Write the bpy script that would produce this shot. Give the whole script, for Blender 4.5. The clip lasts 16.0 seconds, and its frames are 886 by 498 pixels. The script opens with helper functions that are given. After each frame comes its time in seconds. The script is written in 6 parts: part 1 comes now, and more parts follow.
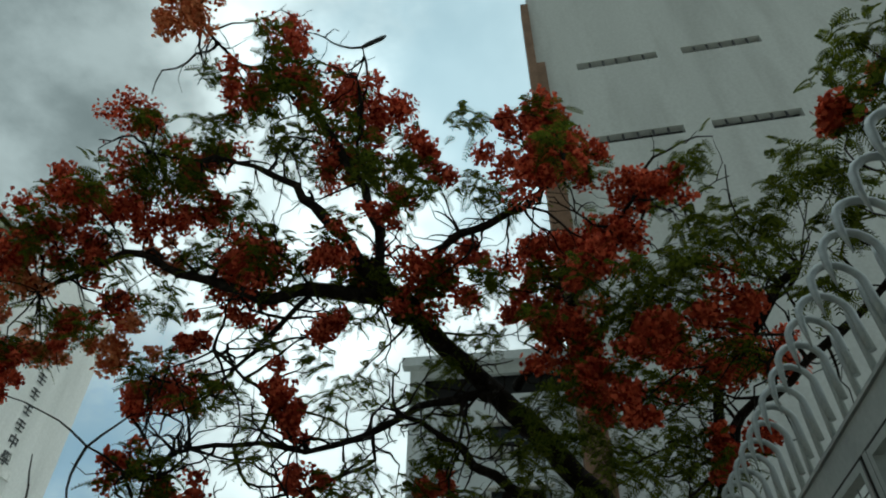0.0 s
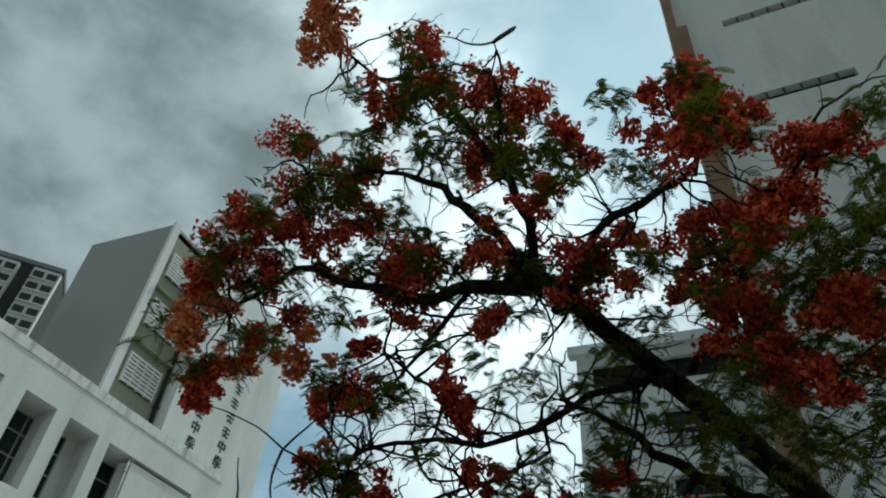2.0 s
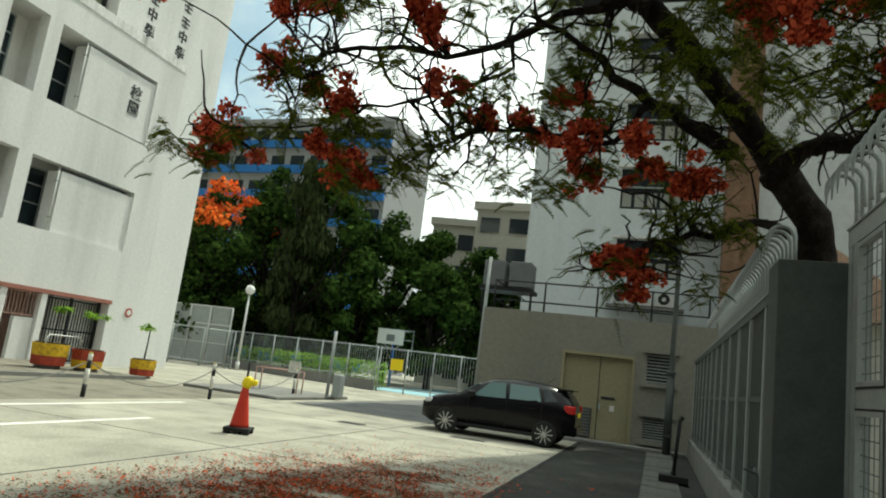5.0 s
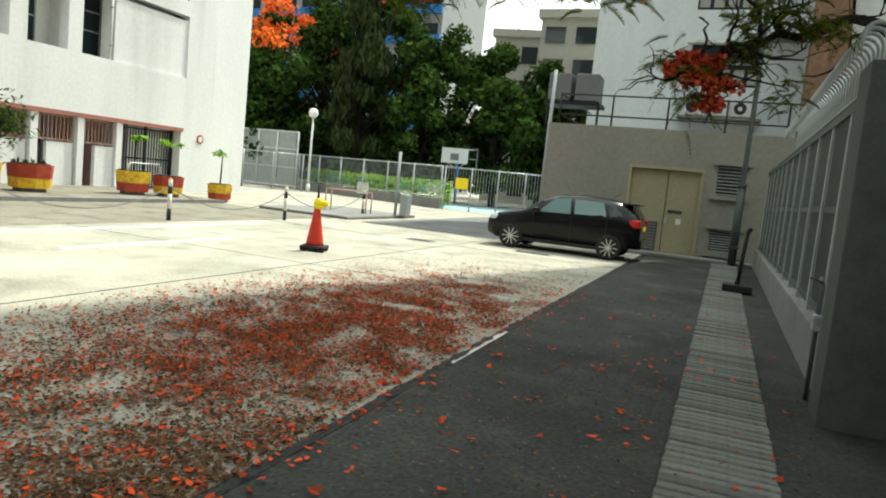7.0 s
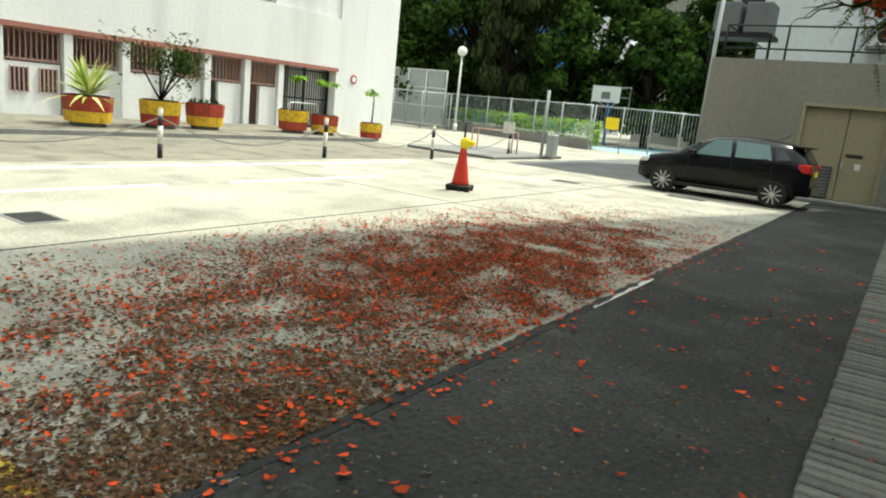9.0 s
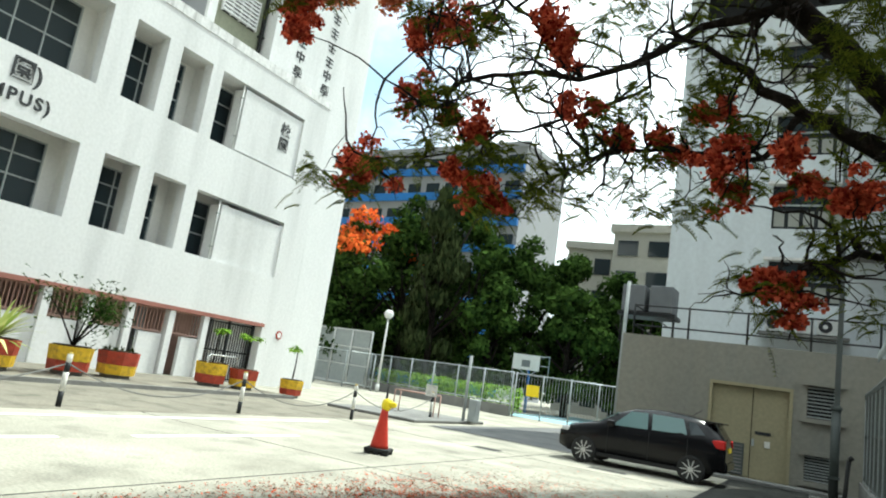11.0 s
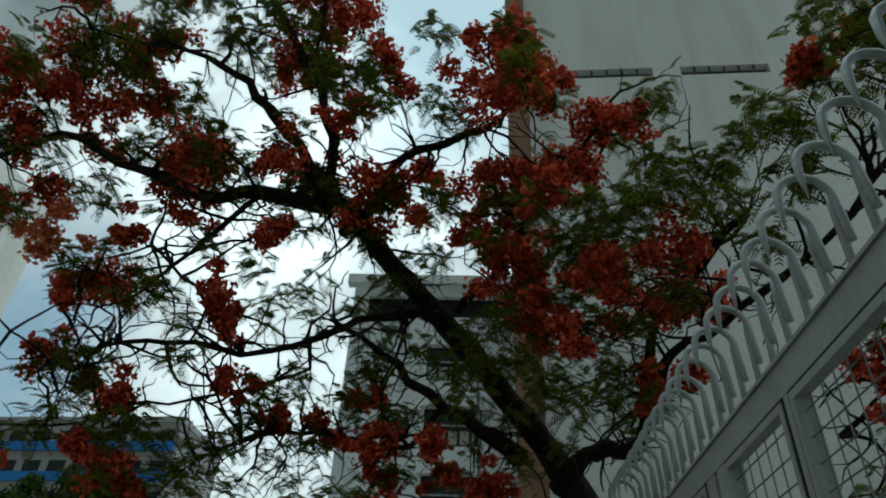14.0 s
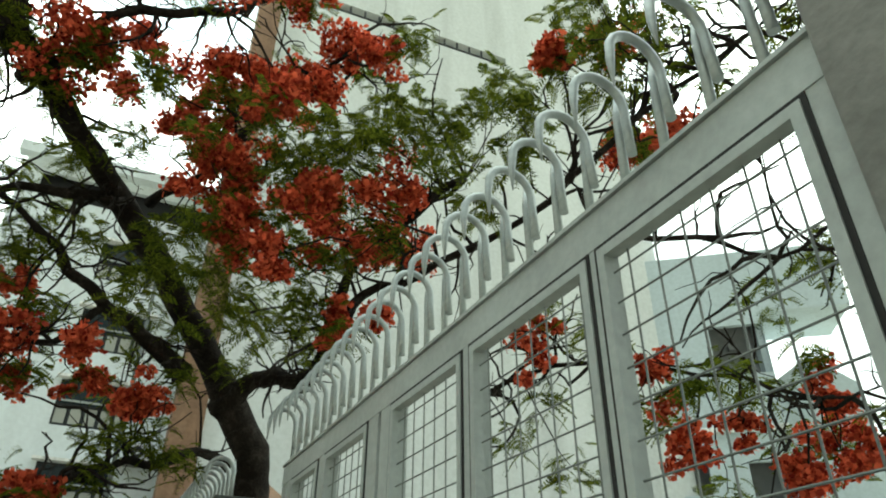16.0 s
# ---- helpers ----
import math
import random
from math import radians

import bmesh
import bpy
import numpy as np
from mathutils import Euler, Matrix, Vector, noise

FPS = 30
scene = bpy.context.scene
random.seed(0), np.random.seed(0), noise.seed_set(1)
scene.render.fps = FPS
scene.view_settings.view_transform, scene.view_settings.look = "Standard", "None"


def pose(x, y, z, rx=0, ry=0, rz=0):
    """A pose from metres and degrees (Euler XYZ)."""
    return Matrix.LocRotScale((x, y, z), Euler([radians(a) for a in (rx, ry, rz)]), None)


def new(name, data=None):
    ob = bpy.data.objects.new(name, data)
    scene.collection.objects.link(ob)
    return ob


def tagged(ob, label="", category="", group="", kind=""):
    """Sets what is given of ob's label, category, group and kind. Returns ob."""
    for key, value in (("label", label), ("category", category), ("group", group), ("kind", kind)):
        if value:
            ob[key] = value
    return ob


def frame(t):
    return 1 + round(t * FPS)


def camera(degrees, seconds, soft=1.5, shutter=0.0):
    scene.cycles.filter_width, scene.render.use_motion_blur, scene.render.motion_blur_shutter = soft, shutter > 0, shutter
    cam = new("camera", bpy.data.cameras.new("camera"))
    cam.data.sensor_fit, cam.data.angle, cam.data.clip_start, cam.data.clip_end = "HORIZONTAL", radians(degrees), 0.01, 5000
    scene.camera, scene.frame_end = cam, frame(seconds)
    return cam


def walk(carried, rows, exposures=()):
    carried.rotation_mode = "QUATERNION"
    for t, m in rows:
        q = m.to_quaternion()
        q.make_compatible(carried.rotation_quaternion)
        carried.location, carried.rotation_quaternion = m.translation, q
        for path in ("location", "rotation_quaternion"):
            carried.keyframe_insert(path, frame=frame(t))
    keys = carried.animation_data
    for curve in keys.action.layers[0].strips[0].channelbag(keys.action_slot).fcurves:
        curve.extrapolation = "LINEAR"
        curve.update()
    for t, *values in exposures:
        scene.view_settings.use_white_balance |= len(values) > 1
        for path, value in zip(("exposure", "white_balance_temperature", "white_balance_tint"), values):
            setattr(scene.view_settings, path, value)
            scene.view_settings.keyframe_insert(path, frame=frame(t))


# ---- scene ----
cam = camera(65.8, 16.0, soft=2.0)
PATH = [
    (0.0, pose(0.000, 0.000, 1.550, 132.54, -0.33, 7.91)),
    (0.5, pose(0.000, 0.000, 1.550, 135.53, -1.93, 13.52)),
    (1.0, pose(0.000, 0.000, 1.550, 137.31, -2.62, 19.10)),
    (1.5, pose(0.000, 0.000, 1.550, 135.62, -3.50, 21.88)),
    (2.0, pose(0.000, 0.000, 1.550, 131.38, -4.37, 21.41)),
    (2.5, pose(0.000, 0.000, 1.550, 126.10, -4.24, 19.52)),
    (3.0, pose(0.000, 0.000, 1.550, 122.91, -5.82, 17.84)),
    (3.5, pose(0.000, 0.000, 1.550, 118.60, -6.84, 18.16)),
    (4.0, pose(0.000, 0.000, 1.550, 115.35, -8.42, 18.12)),
    (4.5, pose(0.000, 0.000, 1.550, 106.40, -7.50, 17.04)),
    (5.0, pose(0.000, 0.000, 1.550, 100.00, -7.08, 17.05)),
    (7.5, pose(0.000, 0.000, 1.550, 80.40, -5.87, 27.33)),
    (8.0, pose(0.000, 0.000, 1.550, 77.17, -6.42, 34.31)),
    (10.5, pose(0.000, 0.000, 1.550, 89.36, -6.57, 31.64)),
    (11.0, pose(0.000, 0.000, 1.550, 100.55, -8.50, 28.27)),
    (11.5, pose(0.000, 0.000, 1.550, 107.62, -7.57, 26.21)),
    (12.0, pose(0.000, 0.000, 1.550, 114.75, -6.50, 23.80)),
    (12.5, pose(0.000, 0.000, 1.550, 123.98, -5.09, 21.36)),
    (13.0, pose(0.015, -0.059, 1.572, 128.00, -5.35, 22.12)),
    (13.5, pose(-0.004, 0.032, 1.535, 128.10, -6.00, 15.70)),
    (14.0, pose(0.013, 0.125, 1.585, 126.25, -2.10, 1.41)),
    (14.5, pose(0.051, 0.162, 1.619, 126.90, 1.31, -7.36)),
    (15.0, pose(-0.010, 0.193, 1.592, 123.22, -0.82, -14.24)),
    (15.5, pose(0.023, 0.363, 1.661, 121.80, -2.20, -22.21)),
    (16.0, pose(0.037, 0.411, 1.666, 121.32, -0.26, -26.29)),
]
EXPOSURES = [(0.0, -1.00, 5900, -8), (1.0, -1.15, 5700, -9), (2.0, -1.10, 5700, -9), (3.0, -0.72, 6000, -8), (3.5, -0.60, 6100, -8), (4.5, -0.5, 6600, -5), (5.0, -0.28, 6650, -5), (7.5, 0.42, 6600, 0), (8.0, 0.40, 6600, 0), (10.5, 0.42, 6250, -1), (11.0, 0.40, 6100, -1), (11.5, -0.36, 6100, -4), (12.0, -0.38, 6000, -6), (12.5, -0.65, 5900, -8), (13.0, -0.85, 5800, -9), (14.0, -1.12, 5800, -8), (14.5, -0.6, 5900, -8), (15.0, -0.08, 6200, -9), (15.5, 0.48, 6400, -9), (16.0, 0.8, 6550, -10)]
walk(cam, PATH, EXPOSURES)

# ---- sky and sun ----
SUN_AZ, SUN_EL = 16.5, 60.0          # degrees from +y towards +x, degrees up
world = bpy.data.worlds.new("sky")
scene.world = world
world.use_nodes = True
wn, wl = world.node_tree.nodes, world.node_tree.links
wn.clear()
w_out = wn.new("ShaderNodeOutputWorld")
w_bg = wn.new("ShaderNodeBackground")
w_bg.inputs["Strength"].default_value = 0.055
w_sky = wn.new("ShaderNodeTexSky")
w_sky.sky_type = 'NISHITA'
w_sky.sun_disc = False
w_sky.sun_elevation = radians(SUN_EL)
w_sky.sun_rotation = radians(SUN_AZ)
w_co = wn.new("ShaderNodeTexCoord")


def sky_math(kind, a, b=None):
    q = wn.new("ShaderNodeVectorMath")
    q.operation = kind
    wl.new(a, q.inputs[0])
    if b is not None:
        if isinstance(b, (tuple, Vector)):
            q.inputs[1].default_value = tuple(b)
        elif isinstance(b, float):
            q.inputs["Scale"].default_value = b
        else:
            wl.new(b, q.inputs["Scale" if kind == 'SCALE' else 1])
    return q.outputs["Value" if kind == 'DOT_PRODUCT' else "Vector"]


def sky_range(value, a, b, c, d, smooth=False):
    q = wn.new("ShaderNodeMapRange")
    q.interpolation_type = 'SMOOTHSTEP' if smooth else 'LINEAR'
    for k, v in zip(("From Min", "From Max", "To Min", "To Max"), (a, b, c, d)):
        q.inputs[k].default_value = v
    wl.new(value, q.inputs["Value"])
    return q.outputs["Result"]


def sky_mix(factor, a, b):
    q = wn.new("ShaderNodeMix")
    q.data_type = 'RGBA'
    wl.new(factor, q.inputs["Factor"])
    for key, v in (("A", a), ("B", b)):
        if isinstance(v, tuple):
            q.inputs[key].default_value = (*v, 1)
        else:
            wl.new(v, q.inputs[key])
    return q.outputs["Result"]


def sky_noise(scale, detail, rough, shift):
    m = wn.new("ShaderNodeMapping")
    m.inputs["Scale"].default_value = (1.0, 1.0, 1.5)
    m.inputs["Location"].default_value = shift
    q = wn.new("ShaderNodeTexNoise")
    for k, v in (("Scale", scale), ("Detail", detail), ("Roughness", rough)):
        q.inputs[k].default_value = v
    wl.new(w_co.outputs["Generated"], m.inputs["Vector"])
    wl.new(m.outputs["Vector"], q.inputs["Vector"])
    return q


def sky_way(az, el):
    a, e = radians(az), radians(el)
    return Vector((math.sin(a) * math.cos(e), math.cos(a) * math.cos(e), math.sin(e)))


# ragged directions, so that cloud edges billow
w_warp = sky_math('ADD', w_co.outputs["Generated"], sky_math('SCALE', sky_math('SUBTRACT', sky_noise(3.2, 8.0, 0.58, (1.7, 0.2, 4.0)).outputs["Color"], (0.5, 0.5, 0.5)), 0.55))
w_warp = sky_math('NORMALIZE', w_warp)


def bank(az, el, inner, outer, amount):
    """Where one cloud or one gap lies, as a soft, ragged mask."""
    return sky_range(sky_math('DOT_PRODUCT', w_warp, sky_way(az, el)), math.cos(radians(outer)), math.cos(radians(inner)), 0.0, amount, True)


w_up = wn.new("ShaderNodeSeparateXYZ")
wl.new(w_co.outputs["Generated"], w_up.inputs["Vector"])
near_sun = sky_range(sky_math('DOT_PRODUCT', w_co.outputs["Generated"], sky_way(SUN_AZ, SUN_EL)), -0.1, 0.80, 0.10, 1.25)
billow = sky_range(sky_noise(2.6, 8.0, 0.55, (3.1, 0.4, 1.3)).outputs["Fac"], 0.36, 0.60, 0.0, 1.0, True)
cloud = sky_mix(billow, (17.0, 17.8, 18.4), (38.0, 38.6, 39.0))
cloud = sky_mix(sky_range(w_up.outputs["Z"], 0.02, 0.55, 0.8, 0.0), cloud, (25.0, 25.8, 26.0))
cloud = sky_math('SCALE', cloud, near_sun)
# thin veil of cloud over the blue, one thick grey mass and its bright rim
open_blue = sky_mix(sky_range(w_up.outputs["Z"], 0.0, 1.0, 0.7, 0.55), w_sky.outputs["Color"], (24.0, 32.0, 37.0))
cloud = sky_mix(bank(1, 58, 3, 17, 0.85), cloud, open_blue)
cloud = sky_mix(bank(-37, 19, 3, 12, 0.8), cloud, (8.0, 12.5, 17.0))
grey = sky_mix(sky_range(sky_noise(4.2, 7.0, 0.55, (0.3, 2.4, 0.9)).outputs["Fac"], 0.36, 0.66, 0.0, 1.0, True), (6.4, 7.2, 7.4), (15.5, 16.4, 16.7))
cloud = sky_mix(bank(-66, 44, 10, 27, 0.97), cloud, grey)
wl.new(cloud, w_bg.inputs["Color"])
wl.new(w_bg.outputs["Background"], w_out.inputs["Surface"])

sun = new("sun", bpy.data.lights.new("sun", 'SUN'))
sun.data.energy, sun.data.angle, sun.data.color = 5.0, radians(0.53), (1.0, 0.95, 0.86)
sa, se = radians(SUN_AZ), radians(SUN_EL)
sun_way = Vector((math.sin(sa) * math.cos(se), math.cos(sa) * math.cos(se), math.sin(se)))
sun.rotation_euler = sun_way.to_track_quat("Z", "Y").to_euler()
sun.location = sun_way * 60


# ---- materials ----
def mat(name, base, rough=0.8, metal=0.0, vary=0.25, fine=40.0, coarse=1.5, bump=0.15, tint=None, amount=0.0, streak=False, per_object=0.0, spec=0.3):
    """A worn surface: a base colour, varied at two scales, with an optional second tint in stains."""
    m = bpy.data.materials.new(name)
    m.use_nodes = True
    n, l = m.node_tree.nodes, m.node_tree.links
    b = n["Principled BSDF"]
    b.inputs["Roughness"].default_value, b.inputs["Metallic"].default_value = rough, metal
    b.inputs["Specular IOR Level"].default_value = spec
    co = n.new("ShaderNodeTexCoord")
    mp = n.new("ShaderNodeMapping")
    mp.inputs["Scale"].default_value = (1, 1, 0.12) if streak else (1, 1, 1)
    l.new(co.outputs["Object"], mp.inputs["Vector"])
    n1, n2 = n.new("ShaderNodeTexNoise"), n.new("ShaderNodeTexNoise")
    n1.inputs["Scale"].default_value, n2.inputs["Scale"].default_value = fine, coarse
    n1.inputs["Detail"].default_value, n2.inputs["Detail"].default_value = 4, 7
    l.new(co.outputs["Object"], n1.inputs["Vector"])
    l.new(mp.outputs["Vector"], n2.inputs["Vector"])
    mr1, mr2 = n.new("ShaderNodeMapRange"), n.new("ShaderNodeMapRange")
    for q in (mr1, mr2):
        q.inputs["From Min"].default_value, q.inputs["From Max"].default_value = 0.3, 0.7
        q.inputs["To Min"].default_value, q.inputs["To Max"].default_value = 1 - vary, 1 + vary * 0.6
    l.new(n1.outputs["Fac"], mr1.inputs["Value"])
    l.new(n2.outputs["Fac"], mr2.inputs["Value"])
    mul = n.new("ShaderNodeMath")
    mul.operation = 'MULTIPLY'
    l.new(mr1.outputs["Result"], mul.inputs[0])
    l.new(mr2.outputs["Result"], mul.inputs[1])
    if per_object:
        oi = n.new("ShaderNodeObjectInfo")
        mr3 = n.new("ShaderNodeMapRange")
        mr3.inputs["To Min"].default_value, mr3.inputs["To Max"].default_value = 1 - per_object, 1 + per_object
        l.new(oi.outputs["Random"], mr3.inputs["Value"])
        mul3 = n.new("ShaderNodeMath")
        mul3.operation = 'MULTIPLY'
        l.new(mul.outputs[0], mul3.inputs[0])
        l.new(mr3.outputs["Result"], mul3.inputs[1])
        mul = mul3
    col = n.new("ShaderNodeMix")
    col.data_type = 'RGBA'
    col.inputs["A"].default_value = (*base, 1)
    col.inputs["B"].default_value = (*(tint or base), 1)
    n3 = n.new("ShaderNodeTexNoise")
    n3.inputs["Scale"].default_value, n3.inputs["Detail"].default_value = coarse * 2.3, 8
    l.new(mp.outputs["Vector"], n3.inputs["Vector"])
    rp = n.new("ShaderNodeMapRange")
    rp.inputs["From Min"].default_value, rp.inputs["From Max"].default_value = 0.5, 0.68
    rp.inputs["To Max"].default_value = amount
    l.new(n3.outputs["Fac"], rp.inputs["Value"])
    l.new(rp.outputs["Result"], col.inputs["Factor"])
    sc = n.new("ShaderNodeVectorMath")
    sc.operation = 'SCALE'
    l.new(col.outputs["Result"], sc.inputs[0])
    l.new(mul.outputs[0], sc.inputs["Scale"])
    l.new(sc.outputs["Vector"], b.inputs["Base Color"])
    if bump:
        bp = n.new("ShaderNodeBump")
        bp.inputs["Strength"].default_value, bp.inputs["Distance"].default_value = bump, 0.01
        l.new(n1.outputs["Fac"], bp.inputs["Height"])
        l.new(bp.outputs["Normal"], b.inputs["Normal"])
    return m


def leafy(name, low, high, through_light=0.3):
    """Thin leaves or petals that differ piece by piece and let light through."""
    m = bpy.data.materials.new(name)
    m.use_nodes = True
    n, l = m.node_tree.nodes, m.node_tree.links
    n.clear()
    o = n.new("ShaderNodeOutputMaterial")
    geo = n.new("ShaderNodeNewGeometry")
    cr = n.new("ShaderNodeValToRGB")
    cr.color_ramp.elements[0].color, cr.color_ramp.elements[1].color = (*low, 1), (*high, 1)
    l.new(geo.outputs["Random Per Island"], cr.inputs["Fac"])
    d, t, mx = n.new("ShaderNodeBsdfDiffuse"), n.new("ShaderNodeBsdfTranslucent"), n.new("ShaderNodeMixShader")
    mx.inputs["Fac"].default_value = through_light
    l.new(cr.outputs["Color"], d.inputs["Color"])
    l.new(cr.outputs["Color"], t.inputs["Color"])
    l.new(d.outputs[0], mx.inputs[1])
    l.new(t.outputs[0], mx.inputs[2])
    l.new(mx.outputs[0], o.inputs["Surface"])
    return m


def glassy(name, base=(0.02, 0.03, 0.035), rough=0.06):
    m = bpy.data.materials.new(name)
    m.use_nodes = True
    b = m.node_tree.nodes["Principled BSDF"]
    b.inputs["Base Color"].default_value = (*base, 1)
    b.inputs["Roughness"].default_value = rough
    b.inputs["Specular IOR Level"].default_value = 0.5
    return m


M_WHITE = mat("white_painted_render", (0.72, 0.725, 0.72), 0.85, vary=0.07, fine=9, coarse=0.35, tint=(0.50, 0.51, 0.50), amount=0.5, streak=True)
M_WHITE_IN = mat("white_gallery_paint", (0.72, 0.71, 0.68), 0.85, vary=0.05, fine=9, coarse=0.5)
M_STAIN = mat("weathered_coping", (0.74, 0.74, 0.73), 0.9, vary=0.12, fine=7, coarse=1.1, tint=(0.26, 0.26, 0.25), amount=0.7, streak=True)
# plain grey; on the stair tower side it carries the shade of that face
M_GREY = mat("grey_and_shade_render", (0.30, 0.31, 0.32), 0.8, vary=0.05, fine=14, coarse=0.3)
M_GREEN = mat("pale_green_wall", (0.25, 0.26, 0.19), 0.85, vary=0.1, fine=8, coarse=0.5, tint=(0.14, 0.15, 0.11), amount=0.6, streak=True)
M_TOWER = mat("pale_tower_render", (0.56, 0.59, 0.60), 0.85, vary=0.08, fine=5, coarse=0.25, tint=(0.40, 0.42, 0.425), amount=0.5, streak=True)
M_BROWN = mat("brown_tile_pilaster", (0.20, 0.12, 0.075), 0.7, vary=0.2, fine=6, coarse=0.8)
M_BLUEWHITE = mat("pale_blue_render", (0.62, 0.67, 0.70), 0.85, vary=0.07, fine=5, coarse=0.3, tint=(0.50, 0.54, 0.56), amount=0.5, streak=True)
M_WING = mat("pale_blue_wing_render", (0.44, 0.51, 0.55), 0.85, vary=0.08, fine=5, coarse=0.3, tint=(0.36, 0.41, 0.44), amount=0.5, streak=True)
M_ROAD = mat("grey_asphalt_road", (0.15, 0.152, 0.15), 0.9, vary=0.2, fine=30, coarse=0.8, bump=0.5, tint=(0.10, 0.10, 0.098), amount=0.6)
M_GARAGE = mat("grey_garage_render", (0.245, 0.235, 0.20), 0.9, vary=0.1, fine=9, coarse=0.5, tint=(0.22, 0.22, 0.20), amount=0.6, streak=True)
M_DOOR = mat("faded_cream_door", (0.33, 0.295, 0.185), 0.7, vary=0.1, fine=12, coarse=1.2, tint=(0.30, 0.27, 0.17), amount=0.5, streak=True)
# near-black colour that stands in for shade inside openings and gaps
M_DARK = mat("near_black_recess_shade", (0.03, 0.032, 0.035), 0.8, vary=0.2)
M_STEEL = mat("grey_painted_steel", (0.34, 0.37, 0.365), 0.5, vary=0.1, fine=30, coarse=2.5, tint=(0.28, 0.30, 0.30), amount=0.4, spec=0.4)
# grey-green steel, darker than the gate's: shade of the fence faces is coloured in
M_FENCE = mat("dark_steel_shade_toned", (0.075, 0.086, 0.082), 0.55, vary=0.12, fine=30, coarse=2.5, tint=(0.05, 0.057, 0.054), amount=0.5)
M_GALV = mat("galvanised_steel", (0.38, 0.415, 0.42), 0.42, 0.35, vary=0.12, fine=40, coarse=6)
# darkened copy of the galvanised steel: wires coloured as shaded against bright sky
M_WIRE = mat("shade_darkened_wire", (0.16, 0.175, 0.17), 0.5, 0.2, vary=0.15, fine=40, coarse=6)
M_BLACK = mat("black_painted_steel", (0.018, 0.02, 0.022), 0.5, vary=0.2)
M_CONC = mat("rough_grey_concrete", (0.20, 0.20, 0.19), 0.95, vary=0.16, fine=22, coarse=1.0, bump=0.5, tint=(0.15, 0.15, 0.14), amount=0.6)
M_REDBEAM = mat("faded_red_beam", (0.33, 0.14, 0.11), 0.7, vary=0.12, fine=12, coarse=1.0)
M_PINK = mat("pinkish_grille_paint", (0.40, 0.25, 0.21), 0.6, vary=0.1, fine=12, coarse=1.0)
M_TUBRED = mat("planter_red_paint", (0.38, 0.055, 0.03), 0.65, vary=0.18, fine=18, coarse=4, tint=(0.2, 0.06, 0.04), amount=0.5)
M_TUBYEL = mat("planter_yellow_paint", (0.72, 0.46, 0.03), 0.65, vary=0.15, fine=18, coarse=4, tint=(0.25, 0.15, 0.04), amount=0.6)
M_SOIL = mat("planter_soil", (0.05, 0.035, 0.022), 0.95, vary=0.4, bump=0.6)
M_CONE = mat("orange_red_cone_plastic", (0.48, 0.035, 0.018), 0.5, vary=0.1, fine=20, coarse=6)
M_YELLOW = mat("yellow_plastic", (0.85, 0.66, 0.02), 0.5, vary=0.1)
M_RUBBER = mat("black_rubber", (0.02, 0.02, 0.02), 0.8, vary=0.2)
M_CAR = mat("black_car_paint", (0.006, 0.006, 0.007), 0.14, 0.0, vary=0.05, bump=0.0, spec=0.22)
M_GLASS = glassy("dark_window_glass")
M_FROST = glassy("frosted_pane", (0.34, 0.35, 0.32), 0.25)
# pale cyan reflection is put into the base colour of this glass
M_CARGLASS = glassy("car_glass_cyan_reflection", (0.13, 0.21, 0.21), 0.04)
M_RIM = mat("alloy_rim", (0.55, 0.56, 0.57), 0.3, 0.8, vary=0.05, bump=0)
M_TAIL = mat("red_tail_lamp", (0.5, 0.01, 0.01), 0.2, vary=0.05, bump=0, spec=0.5)
M_HEAD = mat("clear_head_lamp", (0.6, 0.62, 0.64), 0.1, vary=0.05, bump=0, spec=0.6)
M_BARK = mat("dark_bark", (0.018, 0.0145, 0.012), 0.95, vary=0.4, fine=45, coarse=5, bump=0.9, tint=(0.06, 0.052, 0.045), amount=0.45, spec=0.1)
M_LEAF = leafy("flame_tree_leaf", (0.020, 0.034, 0.007), (0.155, 0.18, 0.020), 0.45)
M_PETAL = leafy("flame_tree_petal", (0.19, 0.016, 0.012), (0.84, 0.17, 0.085), 0.38)
# paler orange copy of the petal, sunlight put into its colour
M_PETAL2 = leafy("sunlit_toned_petal", (0.42, 0.09, 0.04), (0.80, 0.34, 0.16), 0.35)
M_PETAL3 = leafy("orange_blossom", (0.55, 0.07, 0.02), (0.95, 0.24, 0.05), 0.3)
M_WOOD_FAR = leafy("woodland_leaf", (0.009, 0.020, 0.006), (0.062, 0.112, 0.024), 0.2)
M_WOOD_DARK = leafy("casuarina_leaf", (0.012, 0.020, 0.008), (0.055, 0.07, 0.028), 0.2)
M_PALELEAF = leafy("pale_striped_leaf", (0.25, 0.36, 0.08), (0.70, 0.70, 0.30), 0.25)
M_SAPLING = leafy("fresh_sapling_leaf", (0.12, 0.26, 0.03), (0.32, 0.50, 0.08), 0.35)
M_CHAR = mat("black_lettering_paint", (0.03, 0.032, 0.035), 0.6, vary=0.1)
M_AC = mat("white_enamel", (0.62, 0.63, 0.62), 0.5, vary=0.06)
M_BEIGE = mat("beige_block_render", (0.46, 0.45, 0.40), 0.9, vary=0.06, fine=3, coarse=0.2)
M_BLUE = mat("blue_cladding", (0.03, 0.17, 0.48), 0.6, vary=0.1, fine=3, coarse=0.3)
# dark grey of far parts; also colours in the shade behind the wing openings
M_FARDARK = mat("dark_render_and_recess_shade", (0.16, 0.17, 0.18), 0.9, vary=0.1, fine=3, coarse=0.2)
M_FARPALE = mat("pale_block_render", (0.48, 0.50, 0.51), 0.9, vary=0.08, fine=3, coarse=0.2)
